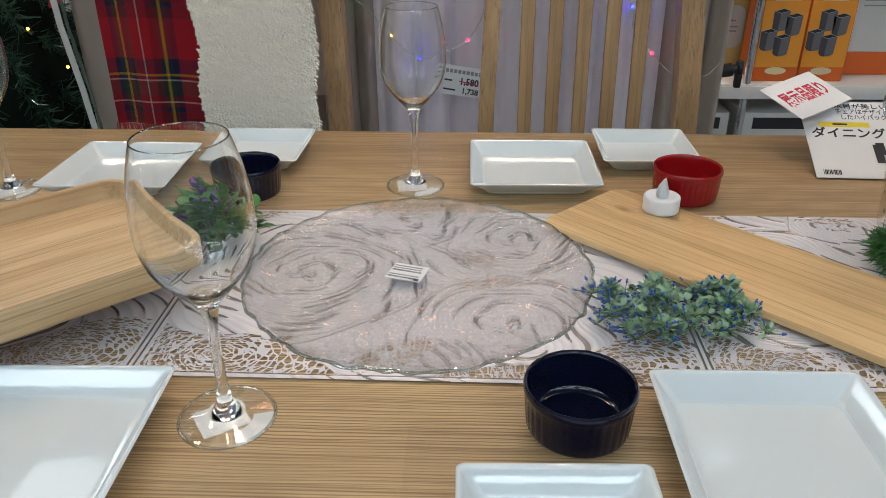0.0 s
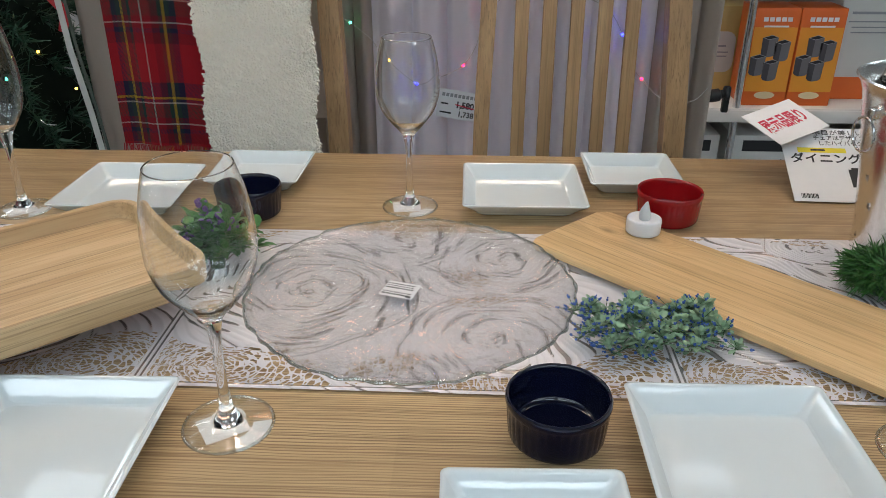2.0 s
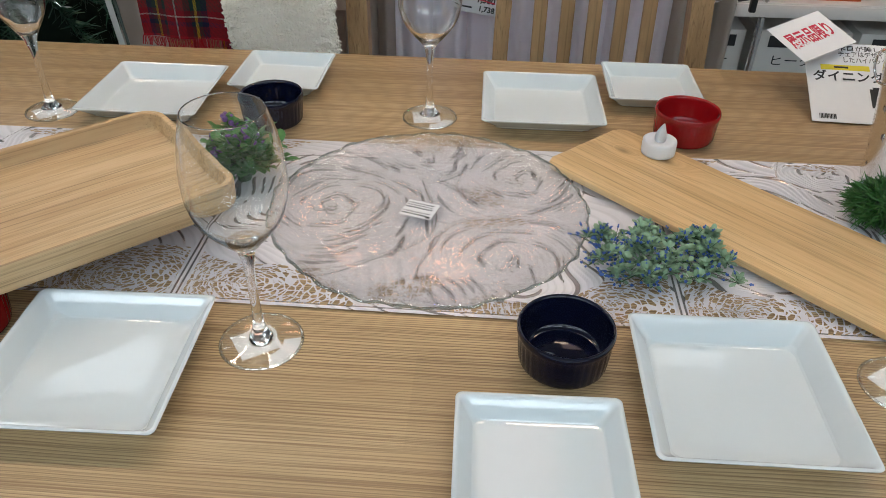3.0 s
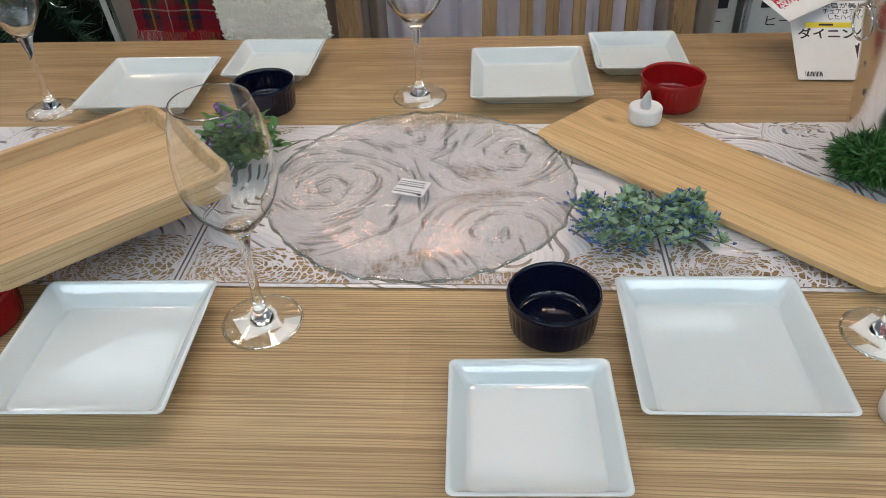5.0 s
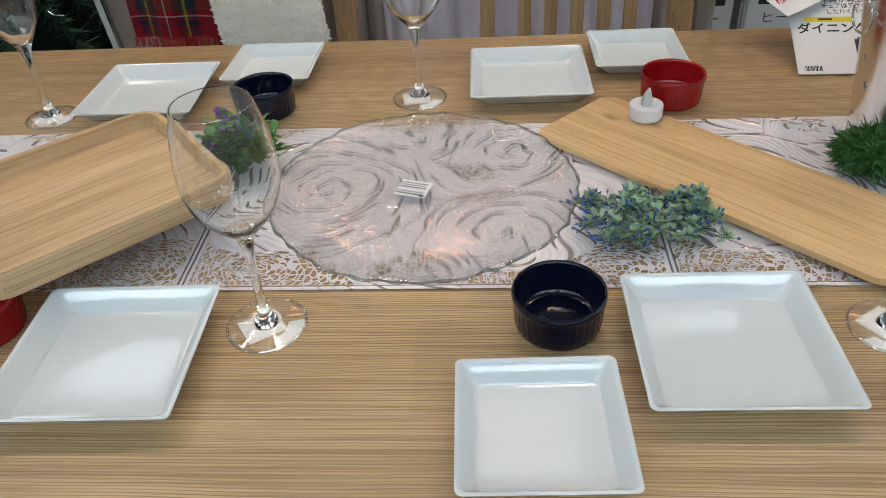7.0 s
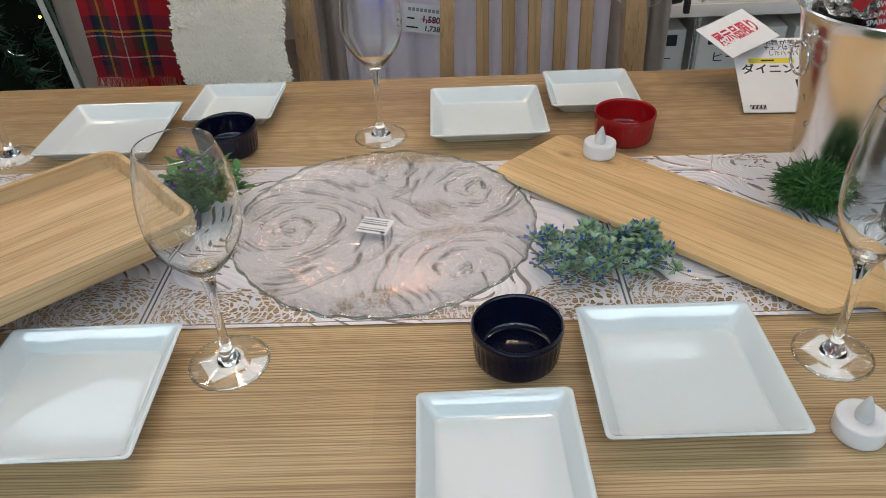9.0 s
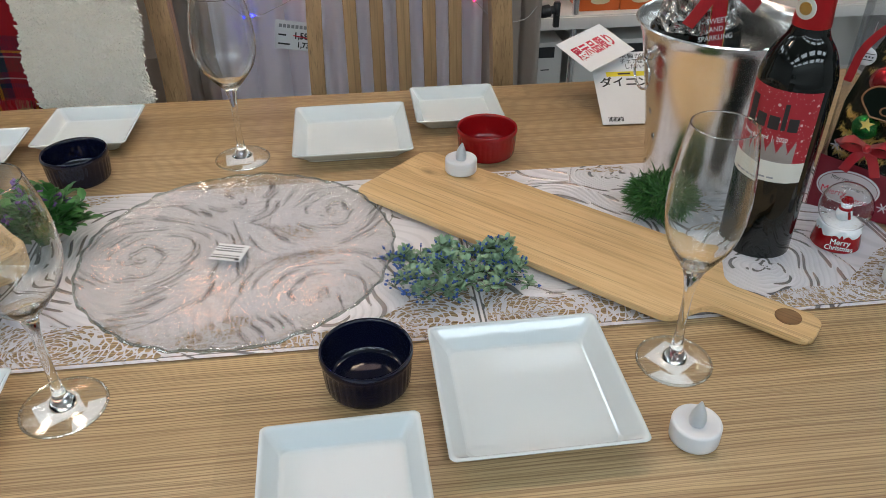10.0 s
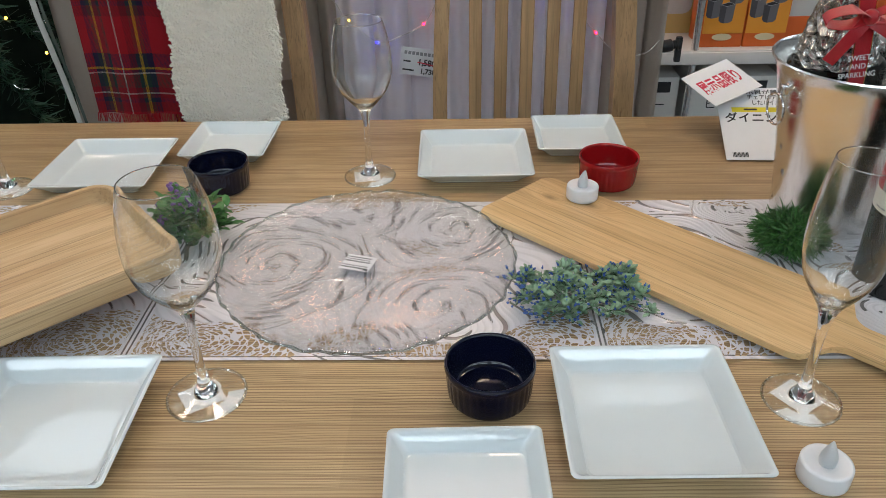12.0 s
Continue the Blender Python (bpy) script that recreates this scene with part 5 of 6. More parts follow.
    letters("CHRISTMAS", 0.0145, M_BRONZE, sign, pose(0.002, -0.0075, 0.001), width=0.090)
    # red ribbon bow and hanging ornaments on the front
    bow = bmesh.new()
    for k in (-1, 1):
        ribbon(spline([(0, 0, 0), (k * 0.014, -0.010, 0.010), (k * 0.026, -0.008, 0.004), (k * 0.014, -0.006, -0.002), (0, 0, 0)], 5), 0.012, bow, (0, -0.3, 1))
        ribbon(spline([(0, -0.002, 0), (k * 0.010, -0.006, -0.014), (k * 0.016, -0.005, -0.030)], 4), 0.010, bow, (0, -1, 0.1))
    ball(bow, (0, -0.004, 0), 0.005, 8)
    part("bow", bow, M_RIBBON, t, "red ribbon bow", pose(0.042, -0.004, 0.084))
    part("ribbon_arc", ribbon(spline([(0.004, -0.004, 0.150), (0.012, -0.006, 0.190), (0.040, -0.006, 0.222), (0.090, -0.006, 0.238)], 6), 0.008, normal=(0, -1, 0)), M_RIBBON, t, "red ribbon arc")
    for x, z, kind in ((0.014, 0.178, "w"), (0.046, 0.202, "w"), (0.100, 0.195, "w")):
        o = part("hanging_ornament", lathe([(0.0, 0.0012), (0.0085, 0.0012), (0.0095, 0.0004), (0.0, 0.0)], 28), M_WHITE_INK, t, "round white cut-out ornament", page(x, z, -0.0025))
        part("cap", box(0.004, 0.004, 0.0008, (0, 0.0105, 0), 0.0002), M_WHITE_INK, o)
        part("cord", tube([(0, 0.012, 0), (0.001, 0.035, 0)], 0.0003, 4), M_WHITE_INK, o)
        for r in (-0.0032, 0.0032):
            part("cut_out", box(0.0155, 0.0006, 0.0003, (0, r, 0.0012), 0), M_DARK, o, smooth=False)
        for c in range(-2, 3):
            part("cut_out", box(0.0016, 0.0016, 0.0003, (0.003 * c, 0, 0.0012), 0, 1, None, pose(0, 0, 0)), M_DARK, o, smooth=False)
    for x, z in ((0.050, 0.158), (0.034, 0.108), (0.072, 0.096), (0.125, 0.165), (0.145, 0.100)):
        part("star", star(0.008), M_TINSEL, t, "gold star", page(x, z, -0.003), smooth=False)
    # contents: a little dark tree with baubles and tinsel
    rnd = random.Random(21)
    p = thing("tabletop_tree", "little dark christmas tree with baubles and gold tinsel", "christmas tree", (0, 0, 0), 0)
    p.matrix_basis = pose(*at, 0, 0, rz) @ pose(W / 2, D / 2, 0)
    body = bmesh.new()
    for i in range(2600):
        z = 0.01 + 0.225 * rnd.random()
        rr = (0.078 - 0.2 * max(0, z - 0.06)) * rnd.uniform(0.55, 1.0)
        a = rnd.uniform(0, 6.283)
        q = Vector((rr * math.cos(a), 0.46 * rr * math.sin(a), z))
        d = Vector((math.cos(a), 0.4 * math.sin(a), rnd.uniform(-0.5, 0.5))) * 0.010
        s = Vector((rnd.uniform(-1, 1), rnd.uniform(-1, 1), rnd.uniform(-1, 1))).normalized() * 0.0012
        v = [body.verts.new(x) for x in (q - s, q + s, q + d)]
        body.faces.new(v)
    part("foliage", body, M_PINE, p, "dark needles", smooth=False)
    # a flattened near-black solid stands in for the shade between the branches
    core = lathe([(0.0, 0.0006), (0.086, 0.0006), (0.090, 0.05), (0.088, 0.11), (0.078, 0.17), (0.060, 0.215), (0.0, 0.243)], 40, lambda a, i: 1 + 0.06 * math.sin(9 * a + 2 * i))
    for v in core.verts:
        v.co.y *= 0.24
    part("dark_core", core, M_DARK, p, "near-black solid core, painted shade between the branches")
    for z, r in ((0.062, 0.088), (0.086, 0.086), (0.108, 0.084), (0.158, 0.074), (0.176, 0.068), (0.200, 0.056)):
        tin = bmesh.new()
        for i in range(1500):
            a = rnd.uniform(0, 6.283)
            q = Vector((r * math.cos(a), (0.034 if r > 0.07 else 0.030) * math.sin(a), z + 0.007 * math.sin(3 * a)))
            d = Vector((rnd.uniform(-1, 1), rnd.uniform(-1, 1), rnd.uniform(-1, 1))).normalized() * rnd.uniform(0.005, 0.009)
            s = d.cross(Vector((0.3, 0.5, 1))).normalized() * 0.0011
            v = [tin.verts.new(x) for x in (q - s, q + s, q + d)]
            tin.faces.new(v)
        part("tinsel", tin, M_TINSEL, p, "gold tinsel garland", smooth=False)
    for x, z, c, r in ((-0.062, 0.098, "green", 0.014), (-0.058, 0.150, "red", 0.015), (-0.030, 0.180, "blue", 0.012), (0.040, 0.082, "blue", 0.013), (0.052, 0.112, "gold", 0.014), (-0.045, 0.188, "red", 0.010), (0.02, 0.148, "red", 0.012), (-0.012, 0.066, "gold", 0.011)):
        b = part("bauble", lathe([(r * math.sin(math.pi * i / 14), r - r * math.cos(math.pi * i / 14)) for i in range(14)] + [(0.003, 2 * r), (0.003, 2 * r + 0.003), (0.0, 2 * r + 0.003)], 24), M_BAUBLE[c], p, c + " glossy bauble", pose(x, -0.043 + r, z - r))


gift_bag((0.630, 0.033, T + 0.0022), -41)


# ---------------------------------------------------------------- price card and the tilted sign on it
def price_card():
    t = thing("price_card", "white printed price card leaning on the table", "price card", (0.46, 0.268, T + 0.0018), -3)
    W, Hh = 0.125, 0.130
    lean = pose(0, 0, 0, 28, 0, 0)
    card = part("card", box(W, Hh, 0.0012, (W / 2, Hh / 2, 0), 0.0003, 1), M_PAPER, t, m=lean)
    up = lambda x, y: lean @ pose(x, y, 0.0014)
    part("back_rest", prism([(0, 0), (Hh * math.cos(radians(28)) * 0.95, 0), (Hh * math.cos(radians(28)) * 0.95, Hh * math.sin(radians(28)) * 0.93), ], 0.03, 0.09), M_PAPER, t, m=pose(0, 0.004, 0, 90, 0, 90), smooth=False)
    letters("ダイニング", 0.0185, M_INK, t, up(0.053, 0.073), width=0.090, bold=0.0003)
    part("highlight_strip", box(0.062, 0.0085, 0.0002, (0.050, 0.0885, 0), 0), M_YELLOW, t, m=up(0, 0), smooth=False)
    bars([(-0.010, 0, 0.018, 0.003)], M_INK, t, up(0.055, 0.0888))
    for i, text in enumerate(("木目が美しい", "チェアはデザイン", "したハイバック")):
        letters(text, 0.0098, M_INK, t, up(0.077, 0.121 - 0.0098 * i), width=0.066 if i != 2 else 0.055)
    bars([(0.0018 * i, 0, 0.0006 + 0.0004 * (i * 7 % 3), 0.0075) for i in range(12)], M_INK, t, up(0.010, 0.0085))
    bars([(0, 0, 0.010, 0.030), (0.004, 0.008, 0.010, 0.020)], M_INK, t, up(0.082, 0.040))
    # the tilted sign
    l, tt, r, b = (Vector(p) for p in ((0.421, 0.391, T + 0.074), (0.500, 0.433, T + 0.087), (0.525, 0.370, T + 0.0675), (0.4515, 0.3285, T + 0.052)))
    c = (l + tt + r + b) / 4
    ex = ((r - b) + (tt - l)).normalized()
    nz = ex.cross((l - b) + (tt - r)).normalized()
    ey = nz.cross(ex)
    m = Matrix(((ex.x, ey.x, nz.x, c.x), (ex.y, ey.y, nz.y, c.y), (ex.z, ey.z, nz.z, c.z + 0.002), (0, 0, 0, 1)))
    s = thing("notice_card", "white notice card with red writing, resting on the price card", "sign")
    s.matrix_basis = m
    part("card", box(0.0885, 0.074, 0.0008, (0, 0, 0), 0.0002, 1), M_PAPER, s)
    letters("展示品限り", 0.031, M_RED_INK, s, pose(0, 0, 0.0009), width=0.070, bold=0.0007)


price_card()


# ---------------------------------------------------------------- chairs
def dining_chair(at, label):
    """Slatted chair facing the table; local x across, the back at y = 0."""
    t = thing("dining_chair", label, "chair", at, 0, "dining chairs behind the table")
    W = 0.312
    for k in (-1, 1):
        bm = bmesh.new()
        pts = [(k * (W / 2 - 0.010), -0.03, 0.0), (k * (W / 2 - 0.006), -0.02, 0.42), (k * W / 2, 0.0, 0.68), (k * (W / 2 - 0.010), 0.03, 0.92), (k * (W / 2 - 0.014), 0.055, 1.06)]
        rows = []
        for x, y, z in spline(pts, 6):
            w, d = (0.034 if k > 0 else 0.024) / 2, 0.018
            rows.append([bm.verts.new((x + sx * w, y + sy * d, z)) for sx, sy in ((-1, -1), (1, -1), (1, 1), (-1, 1))])
        for a, b in zip(rows, rows[1:]):
            for j in range(4):
                bm.faces.new((a[j], a[(j + 1) % 4], b[(j + 1) % 4], b[j]))
        bm.faces.new(rows[0][::-1])
        bm.faces.new(rows[-1])
        bmesh.ops.bevel(bm, geom=[e for e in bm.edges if abs(e.verts[0].co.z - e.verts[1].co.z) > 0.01], offset=0.004, segments=2, affect="EDGES")
        part("back_post", bm, M_CHAIR, t)
    for i in range(5):
        x = -0.100 + 0.0435 * i
        bm = box(0.0215, 0.012, 0.60, (0, 0, 0), 0.003)
        part("slat", bm, M_CHAIR, t, m=pose(x + 0.004, -0.010, 0.44, -3.5, 0.3 * (2 - i) * 0.3, 0))
    part("top_rail", box(W, 0.024, 0.07, (0, 0.052, 1.0), 0.006), M_CHAIR, t)
    part("lower_rail", box(W - 0.03, 0.02, 0.04, (0, -0.018, 0.43), 0.004), M_CHAIR, t)
    part("seat", box(W + 0.06, 0.38, 0.03, (0, -0.215, 0.40), 0.01, 3), M_CHAIR, t)
    for k in (-1, 1):
        part("front_leg", box(0.034, 0.034, 0.40, (k * (W / 2 + 0.005), -0.385, 0), 0.005), M_CHAIR, t)
    return t


chair_b = dining_chair((0.2185, 0.565, 0.0), "light oak dining chair with an upright slatted back")
chair_a = copy_thing(chair_b, pose(-0.329, 0.590, 0.0))
tagged(chair_a, "light oak dining chair draped with tartan and fleece throws")


def drape(name, x0, x1, front, z0, ztop, back, zb, th, wave, nx, nz, uv=False):
    """A throw hung over a chair's back: front fall, fold, back fall."""
    path = [(front - 0.004, z0), (front, z0 + 0.08), (front + 0.012, ztop - 0.10), (front + 0.022, ztop - 0.02), ((front + back) / 2 + 0.02, ztop + 0.012), (back + 0.03, ztop - 0.02), (back + 0.01, (ztop + zb) / 2), (back, zb)]
    line = spline(path, nz)
    bm = bmesh.new()
    uvl = bm.loops.layers.uv.new("UVMap")
    grid, run = [], 0.0
    for i, (y, z) in enumerate(line):
        if i:
            run += math.hypot(y - line[i - 1][0], z - line[i - 1][1])
        row = []
        for j in range(nx + 1):
            u = j / nx
            x = x0 + (x1 - x0) * u
            dy, dx = wave(x, z, u)
            row.append((bm.verts.new((x + dx, y + dy, z + 0.004 * math.sin(23 * x) * (i < 2 * nz))), x, run))
        grid.append(row)
    for a, b in zip(grid, grid[1:]):
        for j in range(nx):
            q = (a[j], a[j + 1], b[j + 1], b[j])
            f = bm.faces.new([p[0] for p in q])
            for lp, p in zip(f.loops, q):
                lp[uvl].uv = (p[1], p[2])
    solid = bmesh.ops.solidify(bm, geom=bm.faces[:], thickness=th)
    return bm


def throws():
    t = thing("tartan_blanket", "red tartan wool blanket with fringe, draped over a chair", "blanket")
    bm = drape("cloth", -0.530, -0.235, 0.552, T - 0.030, 1.085, 0.66, 0.62, 0.004, lambda x, z, u: (0.006 * math.sin(34 * x + 2 * z) + 0.003 * math.sin(71 * x), 0.02 * (u < 0.3) * (0.9 - z) * 0.4), 60, 8)
    part("cloth", bm, M_TARTAN, t)
    rnd = random.Random(4)
    fr = bmesh.new()
    for i in range(110):
        x = -0.530 + 0.293 * i / 109
        y = 0.549 + 0.006 * math.sin(34 * x + 1.4)
        tube([(x, y, T - 0.027), (x + rnd.uniform(-0.002, 0.002), y - 0.001, T - 0.034), (x + rnd.uniform(-0.004, 0.004), y, T - 0.043)], 0.0009, 4, fr)
    part("fringe", fr, M_RIBBON, t, "short red fringe")

    f = thing("fleece_throw", "cream curly fleece throw draped over a chair", "throw")
    bm = drape("fleece", -0.374, -0.196, 0.530, T - 0.034, 1.105, 0.69, 0.70, 0.006, lambda x, z, u: (0.004 * math.sin(20 * x + 5 * z), 0.004 * math.sin(40 * z)), 14, 4)
    part("backing", bm, M_FLEECE, f)
    # curls: short bent tufts over the front fall and its edges
    tufts = bmesh.new()
    rnd = random.Random(9)
    for i in range(15000):
        u, v = rnd.uniform(0.0, 1.0), rnd.random()
        x, z = -0.374 + 0.178 * u, T - 0.036 + 0.36 * v
        y = 0.5265 + 0.016 * v + 0.004 * math.sin(20 * x + 5 * z)
        lump = noise.noise((x * 130, z * 130, 0.5))
        q = Vector((x + 0.004 * math.sin(40 * z), y - 0.0045 * max(0.0, lump + 0.25), z))
        ln = 0.0027 + 0.0014 * lump + rnd.uniform(-0.0006, 0.0008)
        a = rnd.uniform(0, 6.283)
        side = Vector((math.cos(a), 0, math.sin(a) - 0.35))
        p = [q, q + Vector((0, -0.6 * ln, 0)) + side * 0.4 * ln, q + Vector((0, -0.95 * ln, 0)) + side * 1.1 * ln, q + Vector((0, -0.6 * ln, 0)) + side * 1.7 * ln]
        tube([tuple(k) for k in p], [0.0016, 0.0020, 0.0018, 0.0010], 5, tufts)
    part("fleece_pile", tufts, M_FLEECE, f, "dense cream curls")


throws()


# ---------------------------------------------------------------- curtains behind the chairs
def curtain(name, label, x0, x1, y, folds, depth, mat, z0=0.12, z1=1.30, phase=0.0, lean=0.0):
    bm = bmesh.new()
    nx, nz = folds * 14, 22
    rows = []
    for i in range(nz + 1):
        z = z0 + (z1 - z0) * i / nz
        row = []
        for j in range(nx + 1):
            u = j / nx
            f = 2 * math.pi * folds * u + phase
            d = depth * (math.sin(f) + 0.35 * math.sin(2.3 * f + 1.1) + 0.25 * math.sin(0.5 * f + 2 * z))
            row.append(bm.verts.new((x0 + (x1 - x0) * u + 0.35 * depth * math.cos(f) + lean * (z - T), y + d, z)))
        rows.append(row)
    for a, b in zip(rows, rows[1:]):
        for j in range(nx):
            bm.faces.new((a[j], a[j + 1], b[j + 1], b[j]))
    bmesh.ops.solidify(bm, geom=bm.faces[:], thickness=0.0012)
    t = thing(name, label, "curtain", group="display curtains")
    part("cloth", bm, mat, t, angle=80)
    return t


curtain("sheer_curtain", "white voile curtain in soft folds", -0.150, 0.385, 0.79, 8, 0.015, M_SHEER)
curtain("curtain", "beige display curtain in deep folds beside the voile", 0.372, 0.492, 0.775, 3, 0.014, M_BEIGE, phase=1.0)
curtain("curtain", "beige display curtain gathered behind the draped chair", -0.235, -0.135, 0.775, 3, 0.016, M_BEIGE, phase=2.0)
left_curtain = curtain("curtain", "flat beige display curtain with striped piping", -0.700, -0.225, 0.80, 3, 0.010, M_BEIGE, phase=0.5)
part("piping", ribbon([(-0.722 + 0.0, 0.772, 1.25), (-0.712, 0.772, 0.95), (-0.705, 0.772, 0.80), (-0.690, 0.772, 0.68), (-0.675, 0.772, 0.5)], 0.012, normal=(0, -1, 0)), M_PALE_TRIM, left_curtain, "pale edge piping")
part("piping", ribbon([(-0.709, 0.7725, 1.25), (-0.699, 0.7725, 0.95), (-0.692, 0.7725, 0.80), (-0.677, 0.7725, 0.68), (-0.662, 0.7725, 0.5)], 0.006, normal=(0, -1, 0)), M_TRIM, left_curtain, "dark green edge piping")
rod = thing("curtain_rod", "steel rod carrying the display curtains", "curtain rod")
part("rod", tube([(-0.75, 0.785, 1.305), (0.53, 0.785, 1.305)], 0.012, 12), M_CHROME, rod)
for x in (-0.74, 0.52):
    part("hanger", tube([(x, 0.785, 1.30), (x, 0.785, 2.9)], 0.006, 12), M_CHROME, rod)


# string of coloured lights over the curtains
def light_string():
    t = thing("fairy_lights", "clear-wired string of small coloured lights on the curtains", "fairy lights")
    y = 0.755
    spots = [(-0.20, 0.150, None), (-0.172, 0.136, "green"), (-0.135, 0.105, None), (-0.111, 0.070, "amber"), (-0.053, 0.028, "blue"), (-0.010, 0.040, None), (0.031, 0.061, "red"), (0.055, 0.10, None), (0.072, 0.156, "red"), (0.15, 0.20, None), (0.27, 0.17, None),
             (0.313, 0.118, "blue"), (0.318, 0.085, None), (0.335, 0.060, None), (0.356, 0.039, "red"), (0.385, 0.010, None), (0.42, -0.006, None), (0.455, 0.0, None), (0.478, 0.022, None)]
    path = spline([(x, y - 0.004 * (i % 2), T + z) for i, (x, z, c) in enumerate(spots)], 5)
    part("wire", tube(path, 0.0008, 5), M_CABLE, t, "thin clear wire")
    for x, z, c in spots:
        if c:
            bm = bmesh.new()
            ball(bm, (x, y - 0.003, T + z), 0.0026, 8)
            part("bulb", bm, M_LEDS[c], t, "glowing " + c + " bulb")


light_string()


def curtain_ticket():
    t = thing("price_tag", "white price tag hung on the voile curtain", "price tag")
    c = Vector((0.0225, 0.752, T - 0.013))
    t.matrix_basis = pose(*c, 90, 0, 0) @ pose(0, 0, 0, 0, 0, -9)
    part("card", box(0.078, 0.054, 0.0008, (0, 0, 0), 0.0002, 1), M_PAPER, t)
    bars([(-0.030 + 0.0075 * i, 0.017, 0.0055, 0.0065) for i in range(9)], M_GREY_INK, t, pose(0, 0, 0.0009))
    letters("1,580", 0.017, M_INK, t, pose(0.012, 0.000, 0.0009), width=0.032, bold=0.0005)
    bars([(0.012, 0.000, 0.036, 0.002)], M_RED_INK, t, pose(0, 0, 0.0016, 0, 0, -6))
    bars([(-0.026, 0.000, 0.014, 0.003), (-0.022, -0.017, 0.022, 0.003)], M_INK, t, pose(0, 0, 0.0009))
    letters("1,738", 0.014, M_INK, t, pose(0.016, -0.017, 0.0009), width=0.028, bold=0.0004)


curtain_ticket()


# ---------------------------------------------------------------- christmas tree
def christmas_tree(at):
    rnd = random.Random(31)
    t = thing("christmas_tree", "dark green artificial christmas tree with silver leaves and small lights", "christmas tree", at)
    part("trunk", tube([(0, 0, 0), (0, 0, 1.65)], [0.022, 0.006], 10), M_HOLE, t)
    for layer in range(13):
        z = 0.30 + 0.105 * layer
        reach = 0.44 * (1 - layer / 14.5)
        bm = bmesh.new()
        for b in range(15):
            a = 6.283 * (b + 0.5 * (layer % 2)) / 15 + rnd.uniform(-0.1, 0.1)
            ln = reach * rnd.uniform(0.8, 1.08)
            for k in range(int(90 + 480 * ln)):
                q = rnd.uniform(0.12, 1.0)
                p = Vector((math.cos(a) * ln * q, math.sin(a) * ln * q, z + 0.10 * q - 0.15 * q * q + rnd.uniform(-0.01, 0.01)))
                d = Vector((math.cos(a) + rnd.uniform(-1, 1), math.sin(a) + rnd.uniform(-1, 1), rnd.uniform(-0.7, 0.8))).normalized() * rnd.uniform(0.025, 0.055)
                s = d.cross(Vector((rnd.uniform(-1, 1), rnd.uniform(-1, 1), rnd.uniform(-1, 1)))).normalized() * 0.0022
                v = [bm.verts.new(x) for x in (p - s, p + s, p + d + s * 0.3, p + d - s * 0.3)]
                bm.faces.new(v)
        part("branch_tier", bm, M_PINE, t, smooth=False)
    # solid near-black cone in place of the shade deep in the tree
    part("branch_core", lathe([(0.0, 0.25), (0.20, 0.28), (0.23, 0.40), (0.19, 0.70), (0.13, 1.05), (0.07, 1.35), (0.0, 1.6)], 40, lambda a, i: 1 + 0.10 * math.sin(7 * a + 3 * i)), M_DARK, t, "near-black solid core, painted shade between the branches")
    sil = bmesh.new()
    for i in range(16):
        a, z = rnd.uniform(-2.2, 0.6), rnd.uniform(0.55, 1.2)
        r = 0.44 * (1 - (z - 0.3) / 1.52) * rnd.uniform(0.8, 1.0)
        p = Vector((r * math.cos(a), r * math.sin(a), z))
        for k in range(3):
            leaf_card(sil, p, Vector((rnd.uniform(-1, 1), rnd.uniform(-1, 0.2), rnd.uniform(-0.6, 0.8))), Vector((0, -1, 0.4)), rnd.uniform(0.012, 0.03), 0.003)
    part("silver_foliage", sil, M_STEEL, t, "silver glitter leaves", smooth=False)
    for i, (a, z, c) in enumerate(((-1.1, 0.82, "amber"), (-0.9, 0.74, "green"), (-0.7, 0.78, "amber"), (-1.3, 0.76, "green"), (-0.8, 0.90, "amber"), (-0.55, 0.70, "amber"))):
        r = 0.44 * (1 - (z - 0.3) / 1.52) + 0.01
        bm = bmesh.new()
        ball(bm, (r * math.cos(a), r * math.sin(a), z), 0.0030, 8)
        part("bulb", bm, M_LEDS[c], t, "small glowing " + c + " light")
    for a, z in ((-0.42, 0.84),):
        r = 0.40 * (1 - (z - 0.3) / 1.52)
        bm = bmesh.new()
        ribbon(spline([(r * math.cos(a), r * math.sin(a), z + 0.03), (r * math.cos(a) + 0.02, r * math.sin(a), z), (r * math.cos(a) + 0.01, r * math.sin(a), z - 0.04)], 4), 0.02, bm)
        part("red_ribbon", bm, M_RIBBON, t, "red ribbon")


christmas_tree((-1.05, 1.05, 0.0))


# ---------------------------------------------------------------- shop shelf with boxed goods
def shelf_unit():
    t = thing("shop_shelf", "white shop shelf with chrome posts", "shelf")
    for x, y in ((0.676, 1.16), (1.75, 1.16), (0.676, 1.56), (1.75, 1.56)):
        part("post", tube([(x, y, 0.0), (x, y, 1.95)], 0.009, 12), M_CHROME, t, "chrome post")
    for z in (0.25, 0.595, 0.98, 1.40):
        part("shelf_board", box(1.25, 0.44, 0.022, (1.14, 1.37, z - 0.022), 0.004), M_SHELF, t)
        part("price_rail", box(1.25, 0.006, 0.030, (1.14, 1.146, z - 0.033), 0.002), M_SHELF, t)
    part("back_panel", box(1.25, 0.01, 1.9, (1.14, 1.60, 0.05), 0.001), M_CARTON, t)


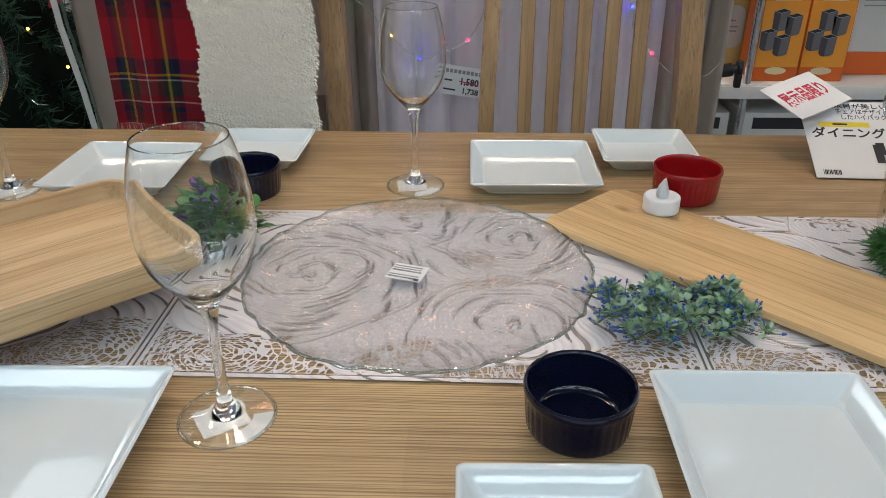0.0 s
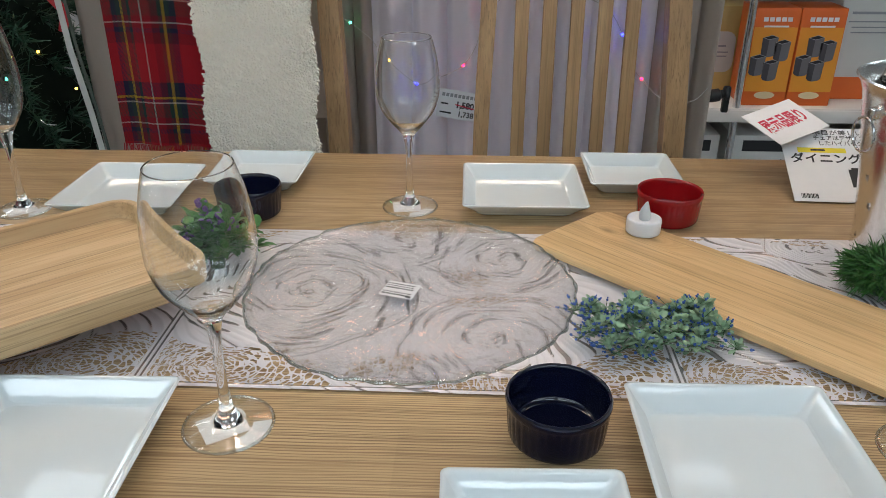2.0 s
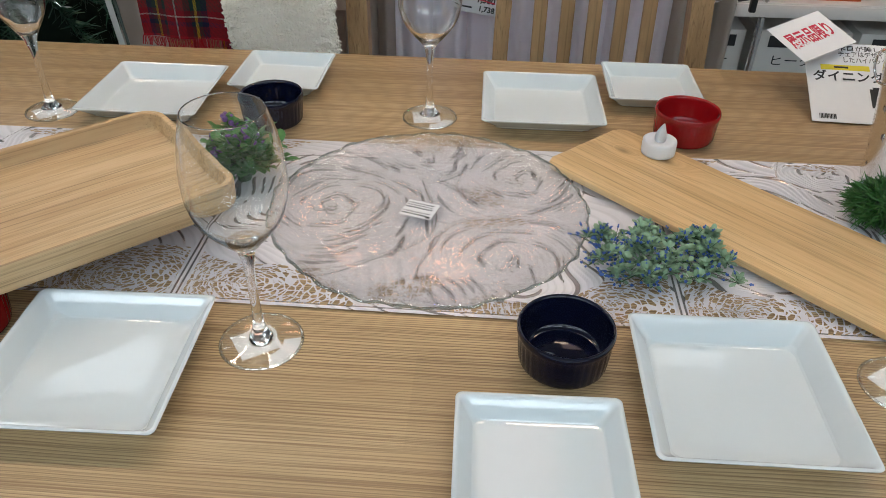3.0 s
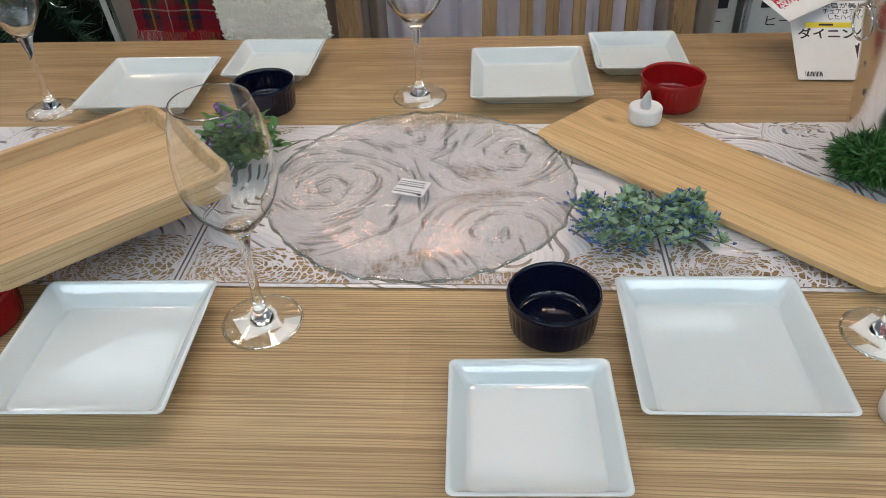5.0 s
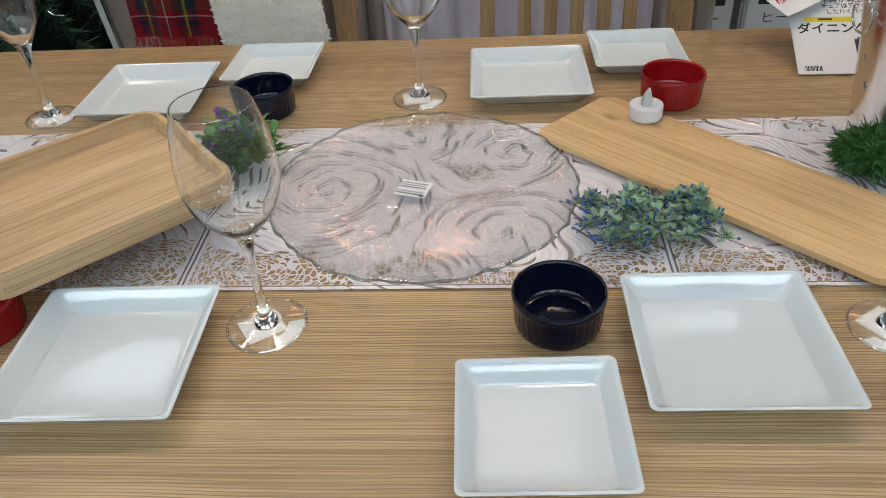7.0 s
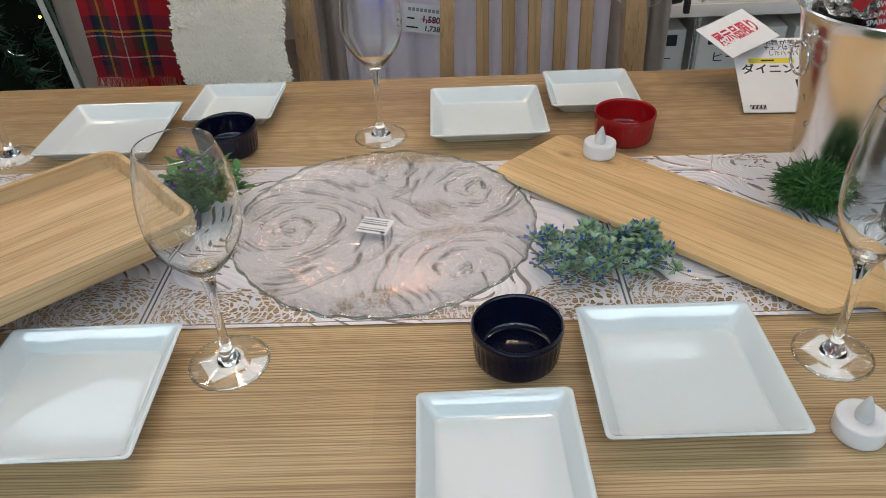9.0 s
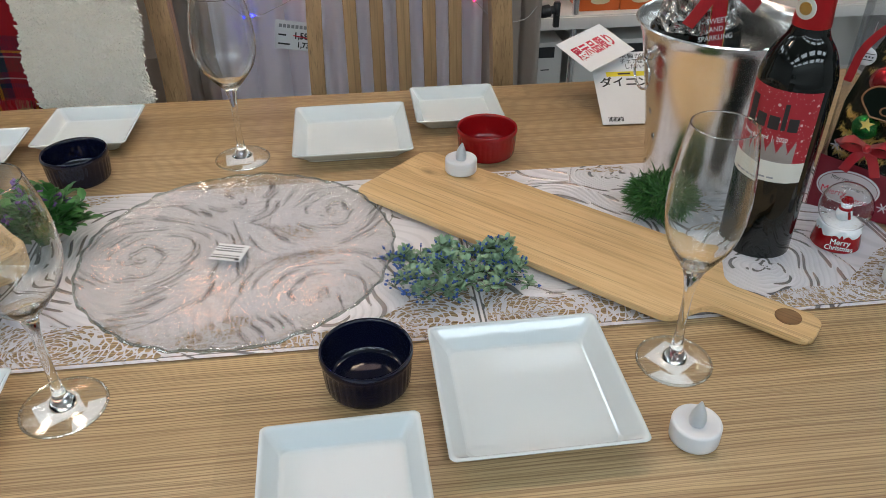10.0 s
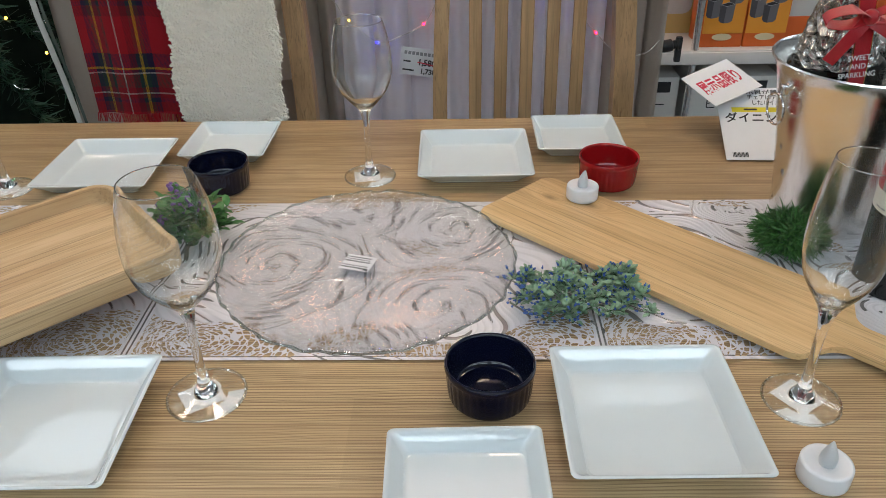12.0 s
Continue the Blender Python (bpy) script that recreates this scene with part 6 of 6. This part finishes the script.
def cup_box(x, label):
    t = thing("goods_box", label, "box", (x, 1.175, 0.5955), 0, "orange goods boxes on the shelf")
    W, H = 0.1015, 0.225
    part("carton", box(W, 0.10, H, (0, 0.05, 0), 0.002), M_ORANGE, t)
    pg = lambda px, pz: pose(px, -0.0006, pz, 90, 0, 0)
    part("amber_panel", box(W * 0.96, H * 0.66, 0.0004, (0, 0, 0), 0), M_AMBER, t, m=pg(0, 0.108), smooth=False)
    oval = [(0.024 * math.cos(a), 0.0085 * math.sin(a)) for a in [6.2832 * i / 28 for i in range(28)]]
    part("oval_print", prism(oval, 0, 0.0008), M_CREAM, t, m=pg(0.0, 0.025), smooth=False)
    # four square cups with rounded edges: two lit sides, a rim and the dark mouth
    for cx, cz in ((-0.008, 0.142), (0.022, 0.132), (-0.029, 0.098), (0.003, 0.086)):
        m = pg(cx, cz)
        part("printed_cup", prism([(-0.0175, -0.020), (-0.013, -0.025), (-0.004, -0.0275), (-0.003, 0.012), (-0.0185, 0.017)], 0, 0.0009), M_CUP, t, m=m, smooth=False)
        part("printed_cup", prism([(-0.004, -0.0275), (0.010, -0.0255), (0.0155, -0.021), (0.0175, 0.018), (-0.003, 0.012)], 0, 0.0009), M_CUP_LIGHT, t, m=m, smooth=False)
        part("printed_rim", prism([(-0.0185, 0.017), (-0.003, 0.012), (0.0175, 0.018), (0.002, 0.0235)], 0, 0.0010), M_GREY_INK, t, m=m, smooth=False)
        part("printed_mouth", prism([(-0.0160, 0.0172), (-0.003, 0.0135), (0.0150, 0.0180), (0.002, 0.0222)], 0, 0.0012), M_BLACK, t, m=m, smooth=False)
    # product name and line below as plain marks
    bars([(-0.026 + 0.0135 * i, 0.200, 0.0105, 0.0095) for i in range(5)], M_WHITE_INK, t, pg(0, 0))
    bars([(0, 0.184, 0.056, 0.0045)], M_WHITE_INK, t, pg(0, 0))


def plain_box(name, label, at, size, mat, marks, ink):
    t = thing(name, label, "box", at, 0, "boxed goods on the shelf")
    part("carton", box(*size, (0, size[1] / 2, 0), 0.002), mat, t)
    bars(marks, ink, t, pose(0, -0.0006, 0, 90, 0, 0))
    return t


shelf_unit()
cup_box(0.741, "orange carton with a print of grey cups")
cup_box(0.845, "orange carton with a print of grey cups")
b = plain_box("goods_box", "yellow and white carton with printed panels", (0.668, 1.30, 0.5955), (0.13, 0.12, 0.21), M_YELLOW_CARTON, [], M_GREY_INK)
part("white_panel", prism([(x, y + 0.10) for x, y in rounded(0.075, 0.10, 0.022, 4)], 0, 0.0008), M_CARTON, b, m=pose(-0.01, -0.0008, 0, 90, 0, 0), smooth=False)
bars([(-0.01, 0.115, 0.03, 0.004), (-0.01, 0.10, 0.045, 0.003), (-0.01, 0.09, 0.04, 0.003)], M_GREY_INK, b, pose(0, -0.0018, 0, 90, 0, 0))
b = plain_box("goods_box", "white packet with printed grey lines", (0.985, 1.24, 0.5955), (0.15, 0.12, 0.24), M_CARTON, [(0, 0.205, 0.10, 0.006), (-0.01, 0.185, 0.09, 0.003), (-0.005, 0.172, 0.08, 0.003), (0, 0.16, 0.09, 0.003)], M_GREY_INK)
part("orange_foot", box(0.152, 0.122, 0.055, (0, 0.06, 0), 0.002), M_ORANGE, b)
plain_box("goods_box", "plain orange carton on the shelf", (1.16, 1.24, 0.5955), (0.18, 0.16, 0.16), M_ORANGE, [], M_INK)
for x, w in ((0.575, 0.17), (0.80, 0.22), (1.05, 0.24)):
    b = plain_box("heater_box", "white heater carton with black printing", (x, 1.19, 0.2505), (w, 0.25, 0.265), M_CARTON, [(0, 0.135, w * 0.8, 0.004), (0.0, 0.10, w * 0.7, 0.02)], M_GREY_INK)
    part("black_print", box(w * 0.75, 0.001, 0.028, (0, -0.001, 0.225), 0), M_BLACK, b, smooth=False)
    letters("ヒーター", 0.03, M_INK, b, pose(0.0, -0.001, 0.19, 90, 0, 0), width=w * 0.6)
plain_box("goods_box", "flat dark brown carton on the shelf", (0.95, 1.30, 0.516), (0.16, 0.12, 0.045), M_HOLE, [], M_INK)
w = thing("power_plug", "black plastic knob clamped beside the curtain", "plug", (0.515, 0.80, T - 0.005))
part("body", lathe([(0.0, 0.0), (0.010, 0.0), (0.012, 0.004), (0.012, 0.020), (0.008, 0.023), (0.008, 0.03), (0.013, 0.031), (0.013, 0.036), (0.0, 0.037)], 20), M_BLACK, w, m=pose(-0.02, 0, 0, 0, 80, 0))
part("clamp", box(0.012, 0.012, 0.05, (0.014, 0, -0.03), 0.003), M_BLACK, w)
